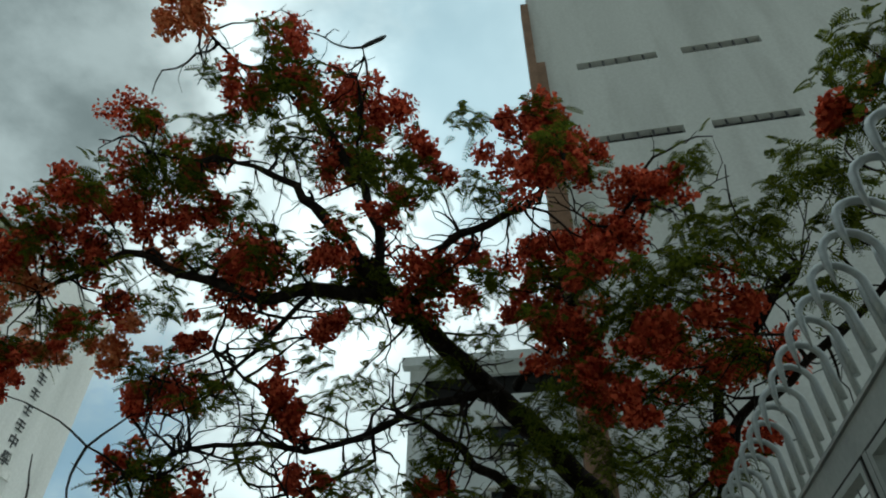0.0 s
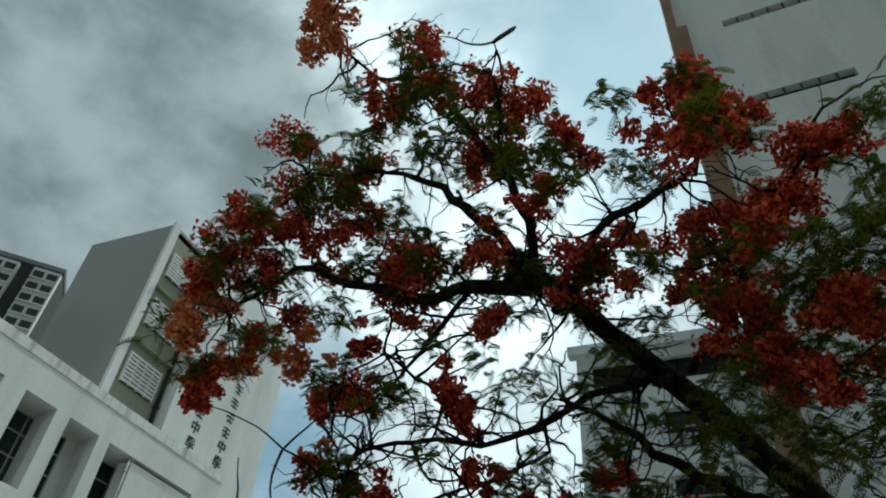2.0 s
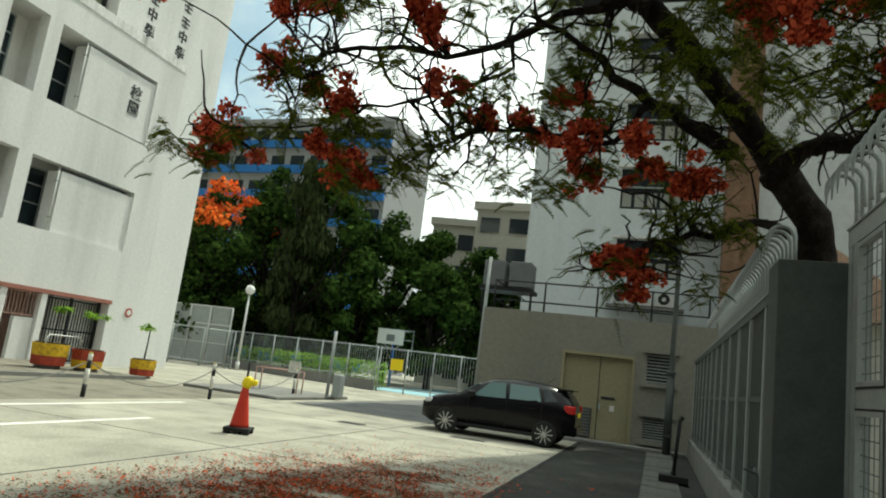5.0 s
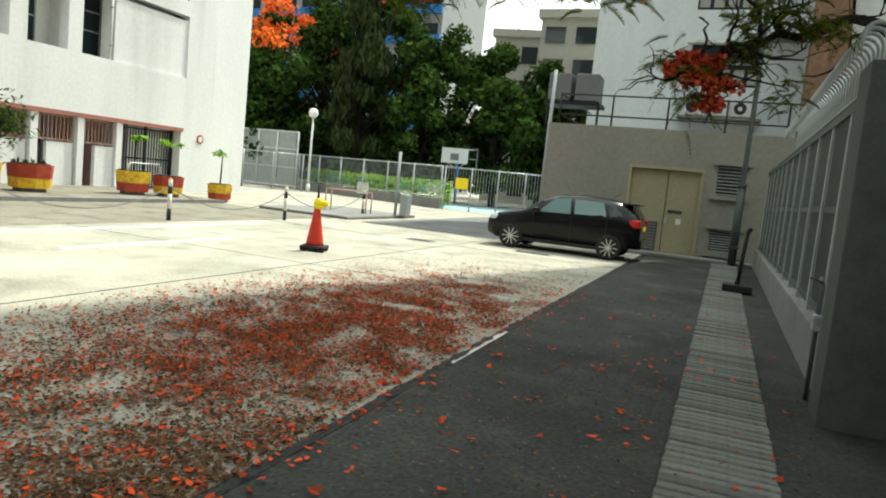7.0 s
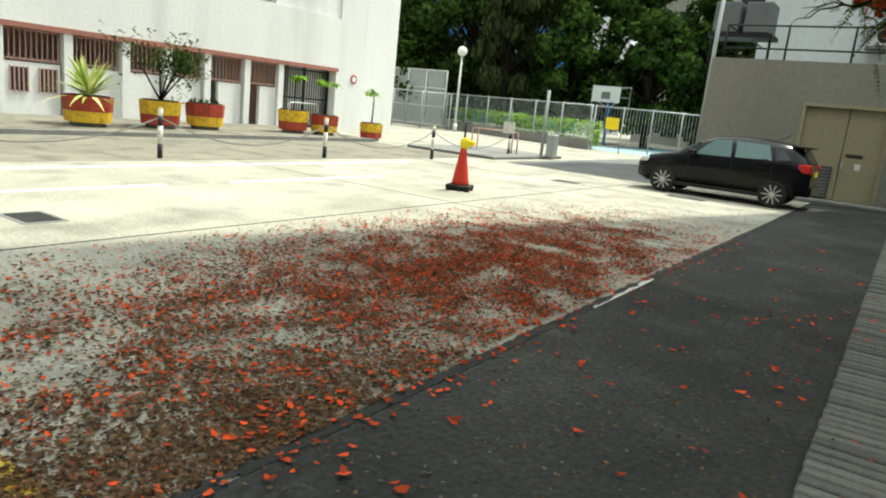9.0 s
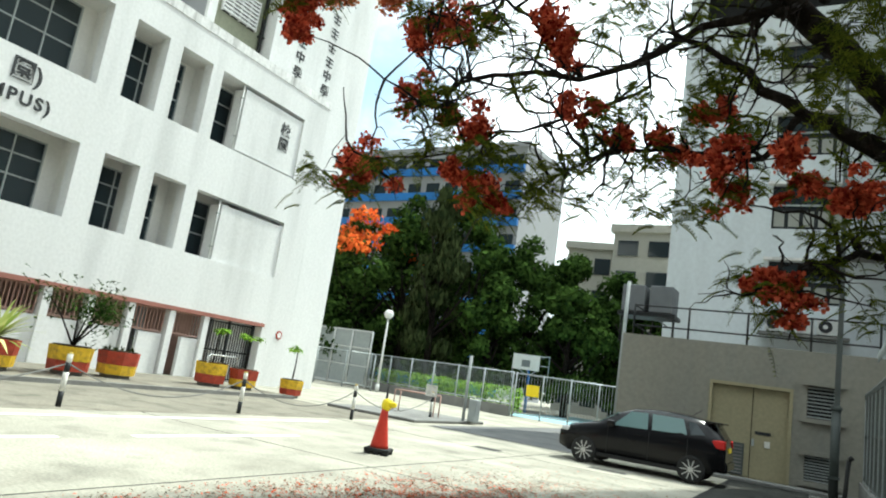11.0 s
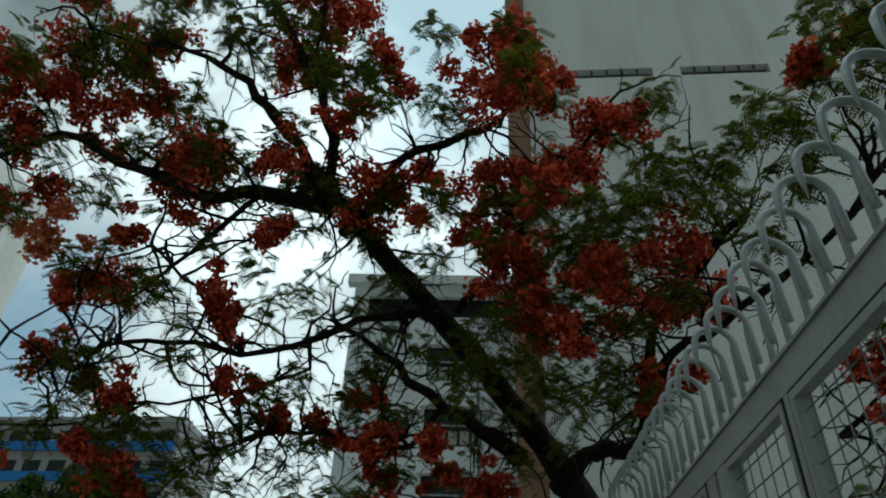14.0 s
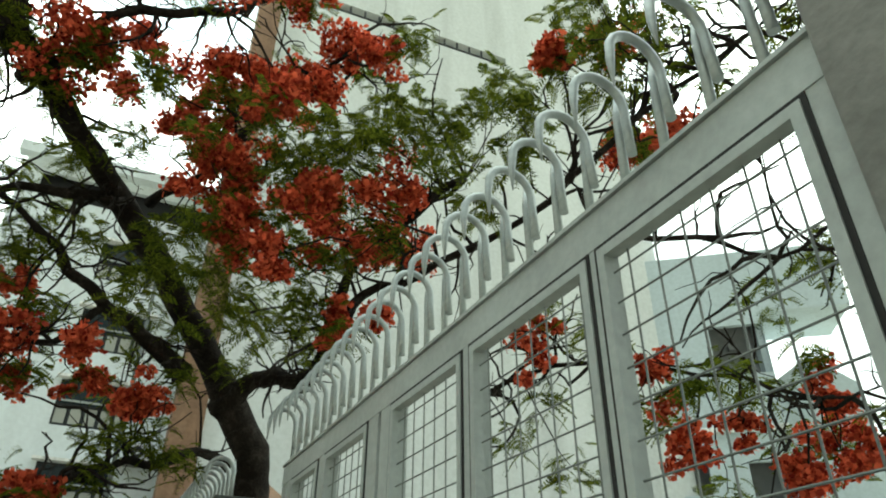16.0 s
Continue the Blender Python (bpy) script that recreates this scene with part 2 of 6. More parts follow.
M_LOT = mat("worn_pale_concrete_paving", (0.36, 0.345, 0.285), 0.95, vary=0.26, fine=26, coarse=0.55, bump=0.7, tint=(0.19, 0.185, 0.155), amount=0.6)
M_LANE = mat("dark_worn_asphalt_lane", (0.037, 0.039, 0.035), 0.9, vary=0.5, fine=30, coarse=0.7, bump=1.0, tint=(0.066, 0.065, 0.054), amount=0.75)
M_STRIP = mat("ribbed_drain_concrete", (0.15, 0.155, 0.14), 0.95, vary=0.2, fine=30, coarse=1.5, bump=0.7, tint=(0.07, 0.072, 0.064), amount=0.8, per_object=0.32)
M_YARD = mat("stained_brown_grey_concrete", (0.21, 0.195, 0.155), 0.95, vary=0.24, fine=18, coarse=0.7, bump=0.5, tint=(0.11, 0.105, 0.085), amount=0.8)
M_COURT = mat("pale_blue_court_paint", (0.25, 0.45, 0.52), 0.8, vary=0.08)
M_LINE = mat("worn_white_road_paint", (0.72, 0.71, 0.66), 0.8, vary=0.15, fine=18, coarse=3, tint=(0.45, 0.44, 0.38), amount=0.7)
M_LINEY = mat("worn_yellow_road_paint", (0.62, 0.44, 0.05), 0.8, vary=0.15, fine=18, coarse=4, tint=(0.35, 0.30, 0.18), amount=0.8)
M_FALLEN = leafy("fallen_petal", (0.16, 0.036, 0.02), (0.74, 0.10, 0.03), 0.1)
M_LITTER = leafy("dry_leaf_litter", (0.03, 0.021, 0.015), (0.17, 0.095, 0.05), 0.1)


# ---- builders ----
def part(name, bm, material, parent=None, label=""):
    """Links a bmesh as one mesh object, under a thing or a part if one is given."""
    me = bpy.data.meshes.new(name)
    bm.to_mesh(me)
    bm.free()
    me.materials.append(material)
    ob = new(name, me)
    ob.parent = parent
    if label:
        ob["label"] = label
    return ob


def thing(name, label, category, at=(0, 0, 0), turn=0, group="", kind=""):
    ob = tagged(new(name), label, category, group, kind)
    ob.empty_display_size = 0.1
    ob.location, ob.rotation_euler = at, (0, 0, radians(turn))
    return ob


def box(bm, x0, x1, y0, y1, z0, z1, bevel=0.0, m=None):
    vs = [bm.verts.new((x, y, z)) for z in (z0, z1) for y in (y0, y1) for x in (x0, x1)]
    fs = [bm.faces.new([vs[i] for i in q]) for q in ((0, 2, 3, 1), (4, 5, 7, 6), (0, 1, 5, 4), (2, 6, 7, 3), (0, 4, 6, 2), (1, 3, 7, 5))]
    if bevel:
        es = list({e for f in fs for e in f.edges})
        got = bmesh.ops.bevel(bm, geom=es, offset=bevel, segments=2, affect='EDGES', profile=0.5)
        vs = list({v for f in got["faces"] for v in f.verts} | {v for v in vs if v.is_valid})
    if m is not None:
        bmesh.ops.transform(bm, matrix=m, verts=[v for v in vs if v.is_valid])
    return bm


def boxed(*a, **k):
    return box(bmesh.new(), *a, **k)


def tube(bm, pts, r, sides=8, caps=True):
    """A round bar along points; r is one radius or one for each point."""
    pts = [Vector(p) for p in pts]
    rs = r if isinstance(r, (list, tuple)) else [r] * len(pts)
    rings = []
    side = None
    for i, p in enumerate(pts):
        d = (pts[min(i + 1, len(pts) - 1)] - pts[max(i - 1, 0)]).normalized()
        if side is None:
            side = d.orthogonal().normalized()
        side = (side - d * side.dot(d))
        side = side.normalized() if side.length > 1e-5 else d.orthogonal().normalized()
        up = d.cross(side)
        rings.append([bm.verts.new(p + (side * math.cos(a) + up * math.sin(a)) * rs[i]) for a in (2 * math.pi * k / sides for k in range(sides))])
    for a, b in zip(rings, rings[1:]):
        for k in range(sides):
            f = bm.faces.new((a[k], a[(k + 1) % sides], b[(k + 1) % sides], b[k]))
            f.smooth = sides > 5
    if caps:
        bm.faces.new(rings[0][::-1])
        bm.faces.new(rings[-1])
    return bm


def tubed(*a, **k):
    return tube(bmesh.new(), *a, **k)


def holed(bm, axis, at, back, u0, u1, z0, z1, holes):
    """A wall in the plane axis = at, as thick as to back, with rectangular holes (u0, u1, z0, z1) through it and their reveals."""
    us = sorted({u0, u1, *(h[0] for h in holes), *(h[1] for h in holes)})
    zs = sorted({z0, z1, *(h[2] for h in holes), *(h[3] for h in holes)})
    us, zs = [u for u in us if u0 <= u <= u1], [z for z in zs if z0 <= z <= z1]

    def solid(i, j):
        if not (0 <= i < len(us) - 1 and 0 <= j < len(zs) - 1):
            return False
        u, z = (us[i] + us[i + 1]) / 2, (zs[j] + zs[j + 1]) / 2
        return not any(h[0] < u < h[1] and h[2] < z < h[3] for h in holes)

    def v(d, u, z):
        return bm.verts.new((d, u, z) if axis == "x" else (u, d, z))

    for i in range(len(us) - 1):
        for j in range(len(zs) - 1):
            if not solid(i, j):
                continue
            a, b, c, e = us[i], us[i + 1], zs[j], zs[j + 1]
            for d in (at, back):
                bm.faces.new((v(d, a, c), v(d, b, c), v(d, b, e), v(d, a, e)))
            for di, dj, q in ((-1, 0, ((a, c), (a, e))), (1, 0, ((b, c), (b, e))), (0, -1, ((a, c), (b, c))), (0, 1, ((a, e), (b, e)))):
                if not solid(i + di, j + dj):
                    (p, r), (s, t) = q
                    bm.faces.new((v(at, p, r), v(at, s, t), v(back, s, t), v(back, p, r)))
    bmesh.ops.remove_doubles(bm, verts=bm.verts, dist=0.0005)
    bmesh.ops.recalc_face_normals(bm, faces=bm.faces)
    return bm


# ---- ground ----
gb = bmesh.new()
bmesh.ops.create_grid(gb, x_segments=8, y_segments=8, size=600)
tagged(part("ground", gb, M_LOT), "worn pale concrete paving of a sunlit yard", "ground", kind="structure")
tagged(part("road", boxed(-1.98, -0.15, -14, 20.9, -0.1, 0.006), M_LANE), "dark worn asphalt lane with petals beside the fence", "lane", kind="structure")

tagged(part("road_court", boxed(-10.6, -5.7, 19.3, 34.6, -.1, .0065), M_ROAD), "grey asphalt road between the yard and the court", "road", kind="structure")

# ---- left school block: galleries with square openings, facade in the plane x = -21 ----
FX = -21.0
OPEN_Y = [(-9.5, -4.6), (-3.7, -2.3), (-1.7, -0.3), (0.3, 5.2), (6.2, 12.5), (13.4, 14.77), (15.37, 16.82), (17.37, 22.32)]
holes = [(a, b, 4.66, 7.12) for a, b in OPEN_Y] + [(a, b, 9.16, 12.0) for a, b in OPEN_Y] + [(-20, 22.2, 0.0, 2.55)]
tagged(part("wall_school_front", holed(bmesh.new(), "x", FX, FX - 0.45, -20, 23.84, 0.0, 13.36, holes), M_WHITE), "white rendered school facade with square gallery openings", "facade", kind="structure")
tagged(part("wall_school_end", boxed(FX - 9, FX - 0.45, 23.4, 23.84, 0, 13.36), M_WHITE), "white rendered end wall of the school block", "wall", kind="structure")
tagged(part("wall_school_back", boxed(FX - 2.6, FX - 2.4, -20, 23.4, 0, 13.0), M_WHITE_IN), "white inner wall of the school galleries", "wall", kind="structure")
tagged(part("trim_coping", boxed(FX - 0.5, FX + 0.03, -20, 23.9, 13.12, 13.5), M_STAIN), "rain-streaked coping along the school parapet", "coping", kind="structure")
for z in (2.75, 7.3, 12.2):
    tagged(part("floor_gallery", boxed(FX - 2.4, FX - 0.45, -20, 23.4, z - 0.2 + (1.2 if z < 12 else 0), z + (1.2 if z < 12 else 0)), M_WHITE_IN), "white gallery slab behind the facade", "slab", kind="structure")
tagged(part("trim_beam", boxed(FX - 0.25, FX + 0.025, -20, 22.3, 2.47, 2.62), M_REDBEAM), "faded red beam over the ground floor arcade", "beam", kind="structure")

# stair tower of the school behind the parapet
# side turned from the sun, its shade put into the grey colour
tagged(part("wall_stair_tower_side", boxed(-27.8, -22.5, 17.15, 17.5, 0, 23.4), M_GREY), "side wall of the stair tower, coloured grey for its shade", "wall", kind="structure")
tagged(part("wall_stair_tower_louvres", boxed(-22.9, -22.5, 17.5, 20.2, 12.0, 23.2), M_GREEN), "pale green stair tower wall with louvred windows", "wall", kind="structure")
tagged(part("trim_stair_tower_edge", boxed(-22.6, -22.42, 17.1, 17.5, 13.0, 23.55), M_WHITE), "white edge strip of the stair tower", "trim", kind="structure")
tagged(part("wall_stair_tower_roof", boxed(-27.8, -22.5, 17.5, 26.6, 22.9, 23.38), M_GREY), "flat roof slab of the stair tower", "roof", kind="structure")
tagged(part("wall_school_sign", boxed(-29, -21.75, 20.2, 27.1, 0, 23.2), M_WHITE), "tall white end wall with vertical black lettering", "wall", kind="structure")

# ---- garage and buildings at the far end ----
GY = 21.3
GH = [(-2.79, -0.65, 0.0, 2.62), (-0.31, 0.46, 1.92, 2.78), (-0.31, 0.46, 0.28, 0.95)]
tagged(part("wall_garage_front", holed(bmesh.new(), "y", GY, GY + 0.3, -5.4, 4.2, 0.0, 3.7, GH), M_GARAGE), "grey rendered garage wall with door and vents", "wall", kind="structure")
tagged(part("wall_garage_side", boxed(-5.4, -5.1, GY + 0.3, 30, 0, 3.7), M_GARAGE), "grey rendered side wall of the garage", "wall", kind="structure")
tagged(part("wall_garage_roof", boxed(-5.1, 4.2, GY + 0.3, 30, 3.4, 3.6), M_GARAGE), "flat garage roof", "roof", kind="structure")
BH = [(-2.2, .66, 9.95, 11.9), (-2.2, .66, 6.73, 8.5), (-2.2, .66, 13.3, 15.2), (-2.2, .66, 16.7, 18.6), (-5.6, 2.4, 20.4, 21.7)]
tagged(part("wall_annex_front", holed(bmesh.new(), "y", 32.0, 32.3, -6.4, 2.7, 0.0, 23.1, BH), M_BLUEWHITE), "pale blue annex wall with dark window bands", "wall", kind="structure")
tagged(part("wall_annex_side", boxed(-6.4, -6.1, 32.3, 37, 0, 23.1), M_BLUEWHITE), "pale blue annex side wall", "wall", kind="structure")
tagged(part("wall_annex_roof", boxed(-6.1, 2.7, 32.3, 37, 22.6, 23.05), M_BLUEWHITE), "flat annex roof", "roof", kind="structure")
# sheet coloured near-black in place of the unlit rooms
tagged(part("wall_annex_inner", boxed(-6.1, 2.7, 33.0, 33.1, 0, 22.6), M_DARK), "near-black sheet standing for the shade behind the annex windows", "wall", kind="structure")
# tall tower: slotted face in the plane y = 22
TH = [(x, x + w, z, z + 0.62) for z in (27.8, 34.3) for x, w in ((4.25, 4.3), (9.85, 4.1))]
tagged(part("wall_tower_front", holed(bmesh.new(), "y", 22.0, 22.4, 2.07, 21.5, 0.0, 46.0, TH), M_TOWER), "pale grey tower wall with narrow slot windows", "wall", kind="structure")
tagged(part("wall_tower_side", boxed(2.07, 2.47, 22.4, 25.0, 0, 46.0), M_TOWER), "pale grey tower side wall", "wall", kind="structure")
# sheet coloured near-black in place of the shade in the slots
tagged(part("wall_tower_inner", boxed(2.47, 21.5, 23.2, 23.3, 0, 45.8), M_DARK), "near-black sheet standing for the shade behind the tower slots", "wall", kind="structure")
tagged(part("trim_pilaster", boxed(1.62, 2.07, 21.6, 22.5, 0, 41.7), M_BROWN), "brown tiled pilaster at the tower corner", "pilaster", kind="structure")
tagged(part("trim_pilaster_inner", boxed(2.07, 2.55, 21.7, 22.0, 0, 35.2), M_BROWN), "brown tiled inner strip beside the pilaster", "pilaster", kind="structure")
# wing past the tower, its roof box overhanging the end; low roofed block behind it
WING = Matrix.Translation((26.65, 30.0, 0)) @ Matrix.Rotation(radians(-39.3), 4, 'Z')


def on_wing(ob):
    ob.data.transform(WING)
    return ob


tagged(on_wing(part("wall_block_front", holed(bmesh.new(), "y", 0.0, .35, -1.0, 8.03, 0.0, 23.8, [(5.0, 8.0, 15.9, 18.9), (5.6, 7.6, 8.5, 11.0), (1.2, 3.6, 9.4, 11.6)]), M_WING)), "pale blue wing wall with deep recessed openings", "wall", kind="structure")
# the recess shade is put into this wall's dark colour
tagged(on_wing(part("wall_block_inner", boxed(-1.0, 8.03, 1.5, 1.7, 0, 23.5), M_FARDARK)), "inner wall coloured dark for the shade in the wing openings", "wall", kind="structure")
tagged(on_wing(part("wall_block_end", boxed(7.7, 8.03, .36, 5.0, 0, 23.6), M_WING)), "pale blue end wall of the wing", "wall", kind="structure")
tagged(on_wing(part("wall_block_overhang", boxed(8.04, 13.0, -.02, 4.5, 19.6, 23.78, bevel=.04), M_WING)), "pale overhanging roof box at the end of the wing", "roof box", kind="structure")
tagged(on_wing(part("wall_block_roof", boxed(-1.0, 8.03, .36, 5.0, 23.3, 23.7), M_WING)), "flat roof of the wing", "roof", kind="structure")
tagged(on_wing(part("wall_block_ledge", boxed(-1.0, 8.03, -.25, 0, 12.6, 12.9), M_STAIN)), "weathered ledge along the wing", "ledge", kind="structure")
lamp = thing("wall_lamp", "small dark flood lamp in the wing recess", "lamp")
on_wing(part("bracket", boxed(6.3, 6.4, 1.2, 1.5, 17.9, 18.0), M_BLACK, lamp))
on_wing(part("housing", boxed(6.1, 6.6, .95, 1.25, 17.75, 18.15, bevel=.04), M_FARDARK, lamp))
gable = bmesh.new()
for x, z in ((8.4, 0), (13.2, 0), (13.2, 15.9), (10.9, 17.8), (8.4, 16.2)):
    gable.verts.new((x, 3.0, z))
gable.verts.ensure_lookup_table()
face = gable.faces.new(gable.verts[:])
bmesh.ops.translate(gable, verts=[v for v in bmesh.ops.extrude_face_region(gable, geom=[face])["geom"] if isinstance(v, bmesh.types.BMVert)], vec=(0, 8, 0))
bmesh.ops.recalc_face_normals(gable, faces=gable.faces)
tagged(on_wing(part("wall_gabled_block", gable, M_WING)), "pale gabled block beyond the wing", "wall", kind="structure")


# ---- windows ----
def window(name, label, x0, x1, z0, z1, depth_axis, at, cols, rows, bar=0.05, frame_mat=M_STEEL, group="", pane_mat=M_GLASS):
    """A glazed window: frame, glazing bars and panes. Built facing -y or +x, on the plane given."""
    w = thing(name, label, "window", group=group, kind="structure")

    def put(u0, u1, v0, v1, d0, d1):
        return boxed(d0, d1, u0, u1, v0, v1) if depth_axis == "x" else boxed(u0, u1, d0, d1, v0, v1)
    s = 1 if depth_axis == "x" else -1
    a, b = sorted((at, at + s * 0.07))
    for u0, u1, v0, v1 in ((x0, x0 + bar, z0, z1), (x1 - bar, x1, z0, z1), (x0 + bar, x1 - bar, z0, z0 + bar), (x0 + bar, x1 - bar, z1 - bar, z1)):
        part("window_frame", put(u0, u1, v0, v1, a, b), frame_mat, w)
    for i in range(1, cols):
        u = x0 + (x1 - x0) * i / cols
        part("mullion", put(u - bar / 2, u + bar / 2, z0 + bar, z1 - bar, *sorted((at + s * .003, at + s * 0.062))), frame_mat, w)
    for j in range(1, rows):
        v = z0 + (z1 - z0) * (j / rows) ** 0.8
        part("transom", put(x0 + bar, x1 - bar, v - bar / 2, v + bar / 2, *sorted((at + s * .006, at + s * 0.056))), frame_mat, w)
    for i in range(cols):
        p0, p1 = x0 + (x1 - x0) * i / cols, x0 + (x1 - x0) * (i + 1) / cols
        part("pane", put(p0 + bar / 2, p1 - bar / 2, z0 + bar, z1 - bar, *sorted((at + s * .015, at + s * 0.025))), pane_mat, w)
    return w


IW = FX - 1.3
tagged(part("wall_school_inner", boxed(IW - 0.2, IW, -20, 23.4, 2.8, 13.0), M_WHITE_IN), "cream inner wall of the galleries", "wall", kind="structure")
for z0, z1 in ((4.75, 7.0), (9.35, 11.9)):
    for a, b, c in ((-9.8, -5.4, 4), (-3.9, -2.5, 2), (0.5, 4.6, 4), (6.2, 12.2, 6), (14.15, 15.4, 2), (16.05, 16.55, 1), (18.35, 19.15, 1)):
        window("window_1", "grey steel gallery window with dark panes", a, b, z0, z1, "x", IW, c, 3)
    tagged(part("wall_school_panel", boxed(FX - 0.75, FX - 0.07, 18.75, 22.32, z0 - 0.09, z1 - (0.08 if z0 < 5 else 0.05)), M_WHITE), "sunlit white panel set back in the gallery opening", "panel", kind="structure")
    pipe = thing("downpipe", "thin white pipe fixed beside the gallery panel", "pipe", (FX - 0.12, 18.65, 0))
    part("pipe", tubed([(0, 0, z0 - 0.09), (0, 0, z1 + 0.08)], 0.035, 8), M_AC, pipe)
    for z in (z0 + .4, z1 - .5):
        part("clip", boxed(-.06, .05, -.05, .05, z, z + .05), M_STEEL, pipe)
# gallery dividing walls between the openings
for y in (12.75, 15.0, 17.05):
    for z0, z1 in ((3.95, 7.3), (8.5, 12.0)):
        tagged(part("wall_gallery_fin", boxed(IW, FX - 0.45, y, y + 0.18, z0, z1), M_WHITE_IN), "white fin wall between gallery openings", "wall", kind="structure")

# annex window bands, tower slots
tagged(part("trim_annex_cornice", boxed(-6.75, 2.2, 31.4, 32.0, 22.2, 22.75), M_BLUEWHITE), "projecting pale cornice at the annex roof", "cornice", kind="structure")
for x0, x1, z0, z1 in BH[:4]:
    w2 = window("window_2", "black framed annex window with dark upper and frosted lower panes", x0, x1, z0, z1 - .02, "y", 32.14, 5, 1, 0.08, M_BLACK)
    half = z0 + (z1 - z0) * .45
    for i in range(5):
        u = x0 + (x1 - x0) * (i + .5) / 5
        part("frosted_pane", boxed(u - .21, u + .21, 32.09, 32.105, z0 + .12, half - .06), M_FROST, w2)
    part("transom", boxed(x0, x1, 32.05, 32.09, half - .06, half + .06), M_BLACK, w2)
    part("opening_vent", boxed(x0 + .1, x1 - .1, 31.93, 31.97, half + .12, half + .2), M_STEEL, w2)
for x0, x1, z0, z1 in BH[:4]:
    tagged(part("trim_hood", boxed(x0 - .2, x1 + .2, 31.65, 32.0, z1, z1 + 0.11), M_STAIN), "thin concrete hood over the annex windows", "hood", kind="structure")
for x0, x1, z0, z1 in TH:
    s = thing("window_3", "narrow louvred slot window in the tower", "window", kind="structure")
    for k in range(1, 6):
        u = x0 + (x1 - x0) * k / 6
        part("bar", boxed(u - .05, u + .05, 22.06, 22.1, z0, z1), M_BLACK, s)
    part("louvre", boxed(x0, x1, 22.2, 22.24, z0 + .22, z0 + .26), M_BLACK, s)

# stair tower louvres, pipe
for z0, z1 in ((15.1, 16.5), (17.95, 19.35), (20.65, 22.0), (12.2, 13.6)):
    lv = thing("window_4", "white louvred window in the green stair tower wall", "window", kind="structure")
    # backing coloured near-black as the shade between the slats
    part("backing", boxed(-22.5, -22.47, 17.75, 19.7, z0, z1), M_DARK, lv)
    for y in (17.72, 18.21, 18.7, 19.19, 19.66):
        part("window_frame", boxed(-22.5, -22.38, y, y + .07, z0, z1), M_WHITE, lv)
    for k in range(8):
        z = z0 + (z1 - z0) * (k + .3) / 8
        part("slat", boxed(-22.46, -22.36, 17.75, 19.7, z, z + .085), M_WHITE, lv)
for z in (17.0, 19.8):
    tagged(part("trim_ledge", boxed(-22.5, -22.3, 17.5, 20.1, z, z + .12), M_GREEN), "thin green ledge on the stair tower", "ledge", kind="structure")
sp = thing("drain_pipe", "black drain pipe on the stair tower wall", "pipe", (-22.38, 20.05, 0))
part("pipe", tubed([(0, 0, 13.5), (0, 0, 23.1)], 0.09, 8), M_BLACK, sp)
for z in (15, 18, 21):
    part("bracket", boxed(-.12, .1, -.12, .12, z, z + .06), M_BLACK, sp)


# the tower and its wing stand slightly askew to the lane, level with the annex
SKEW = Matrix.Translation((2.07, 22, 0)) @ Matrix.Rotation(radians(-2.8), 4, 'Z') @ Matrix.Translation((-2.07, -22, 0))
AWAY = Matrix.Translation((0, 0, 1.55)) @ Matrix.Scale(1.36, 4) @ Matrix.Translation((0, 0, -1.55))
for o in list(scene.collection.objects):
    top = o.parent or o
    stem = top.name.split(".")[0]
    if o.type == 'MESH' and (stem.startswith(("wall_tower", "trim_pilaster")) or stem == "window_3"):
        o.data.transform(AWAY @ (Matrix.Identity(4) if stem.startswith("trim") else SKEW))

# ---- lettering ----
def letters(name, text, size, m, label, spacing=1.0, bold=0.0):
    c = bpy.data.curves.new(name, 'FONT')
    c.body, c.size, c.align_x, c.align_y = text, size, 'CENTER', 'CENTER'
    c.extrude, c.space_character, c.offset = 0.012, spacing, bold
    c.materials.append(M_CHAR)
    ob = new(name, c)
    ob.matrix_world = m
    return tagged(ob, label, "lettering")


ON_X = Matrix(((0, 0, 1, 0), (1, 0, 0, 0), (0, 1, 0, 0), (0, 0, 0, 1)))


def sign_at(x, y, z):
    return Matrix.Translation((x, y, z)) @ ON_X


letters("facade_lettering", "CAMPUS)", 0.56, sign_at(FX + .012, 9.95, 7.72), "black lettering on the white spandrel of the facade", 1.25, 0.012)
letters("facade_lettering", "園)", 0.74, sign_at(FX + .012, 10.4, 8.52), "large black character on the white spandrel of the facade", 1.0, 0.012)
letters("facade_lettering", "園)", 0.72, sign_at(FX + .012, 10.3, 3.98), "large black character low on the white facade", 1.0, 0.012)
for i, ch in enumerate("校園"):
    letters("panel_lettering", ch, 0.62, sign_at(FX - .06, 21.35, 11.05 - i * .66), "black character on the white gallery panel", 1.0, 0.01)


def bars(x, y, z, s):
    """Unreadable writing as plain strokes."""
    g = thing("wall_marking", "black painted marking on the tall white wall", "lettering", (x, y, z))
    for dy, dz, w, h in ((0, .3, .8, .1), (0, 0, .9, .1), (0, -.34, .7, .1), (-.02, 0, .1, .8)):
        part("stroke", boxed(0, .02, (dy - w / 2) * s, (dy + w / 2) * s, (dz - h / 2) * s, (dz + h / 2) * s), M_CHAR, g)


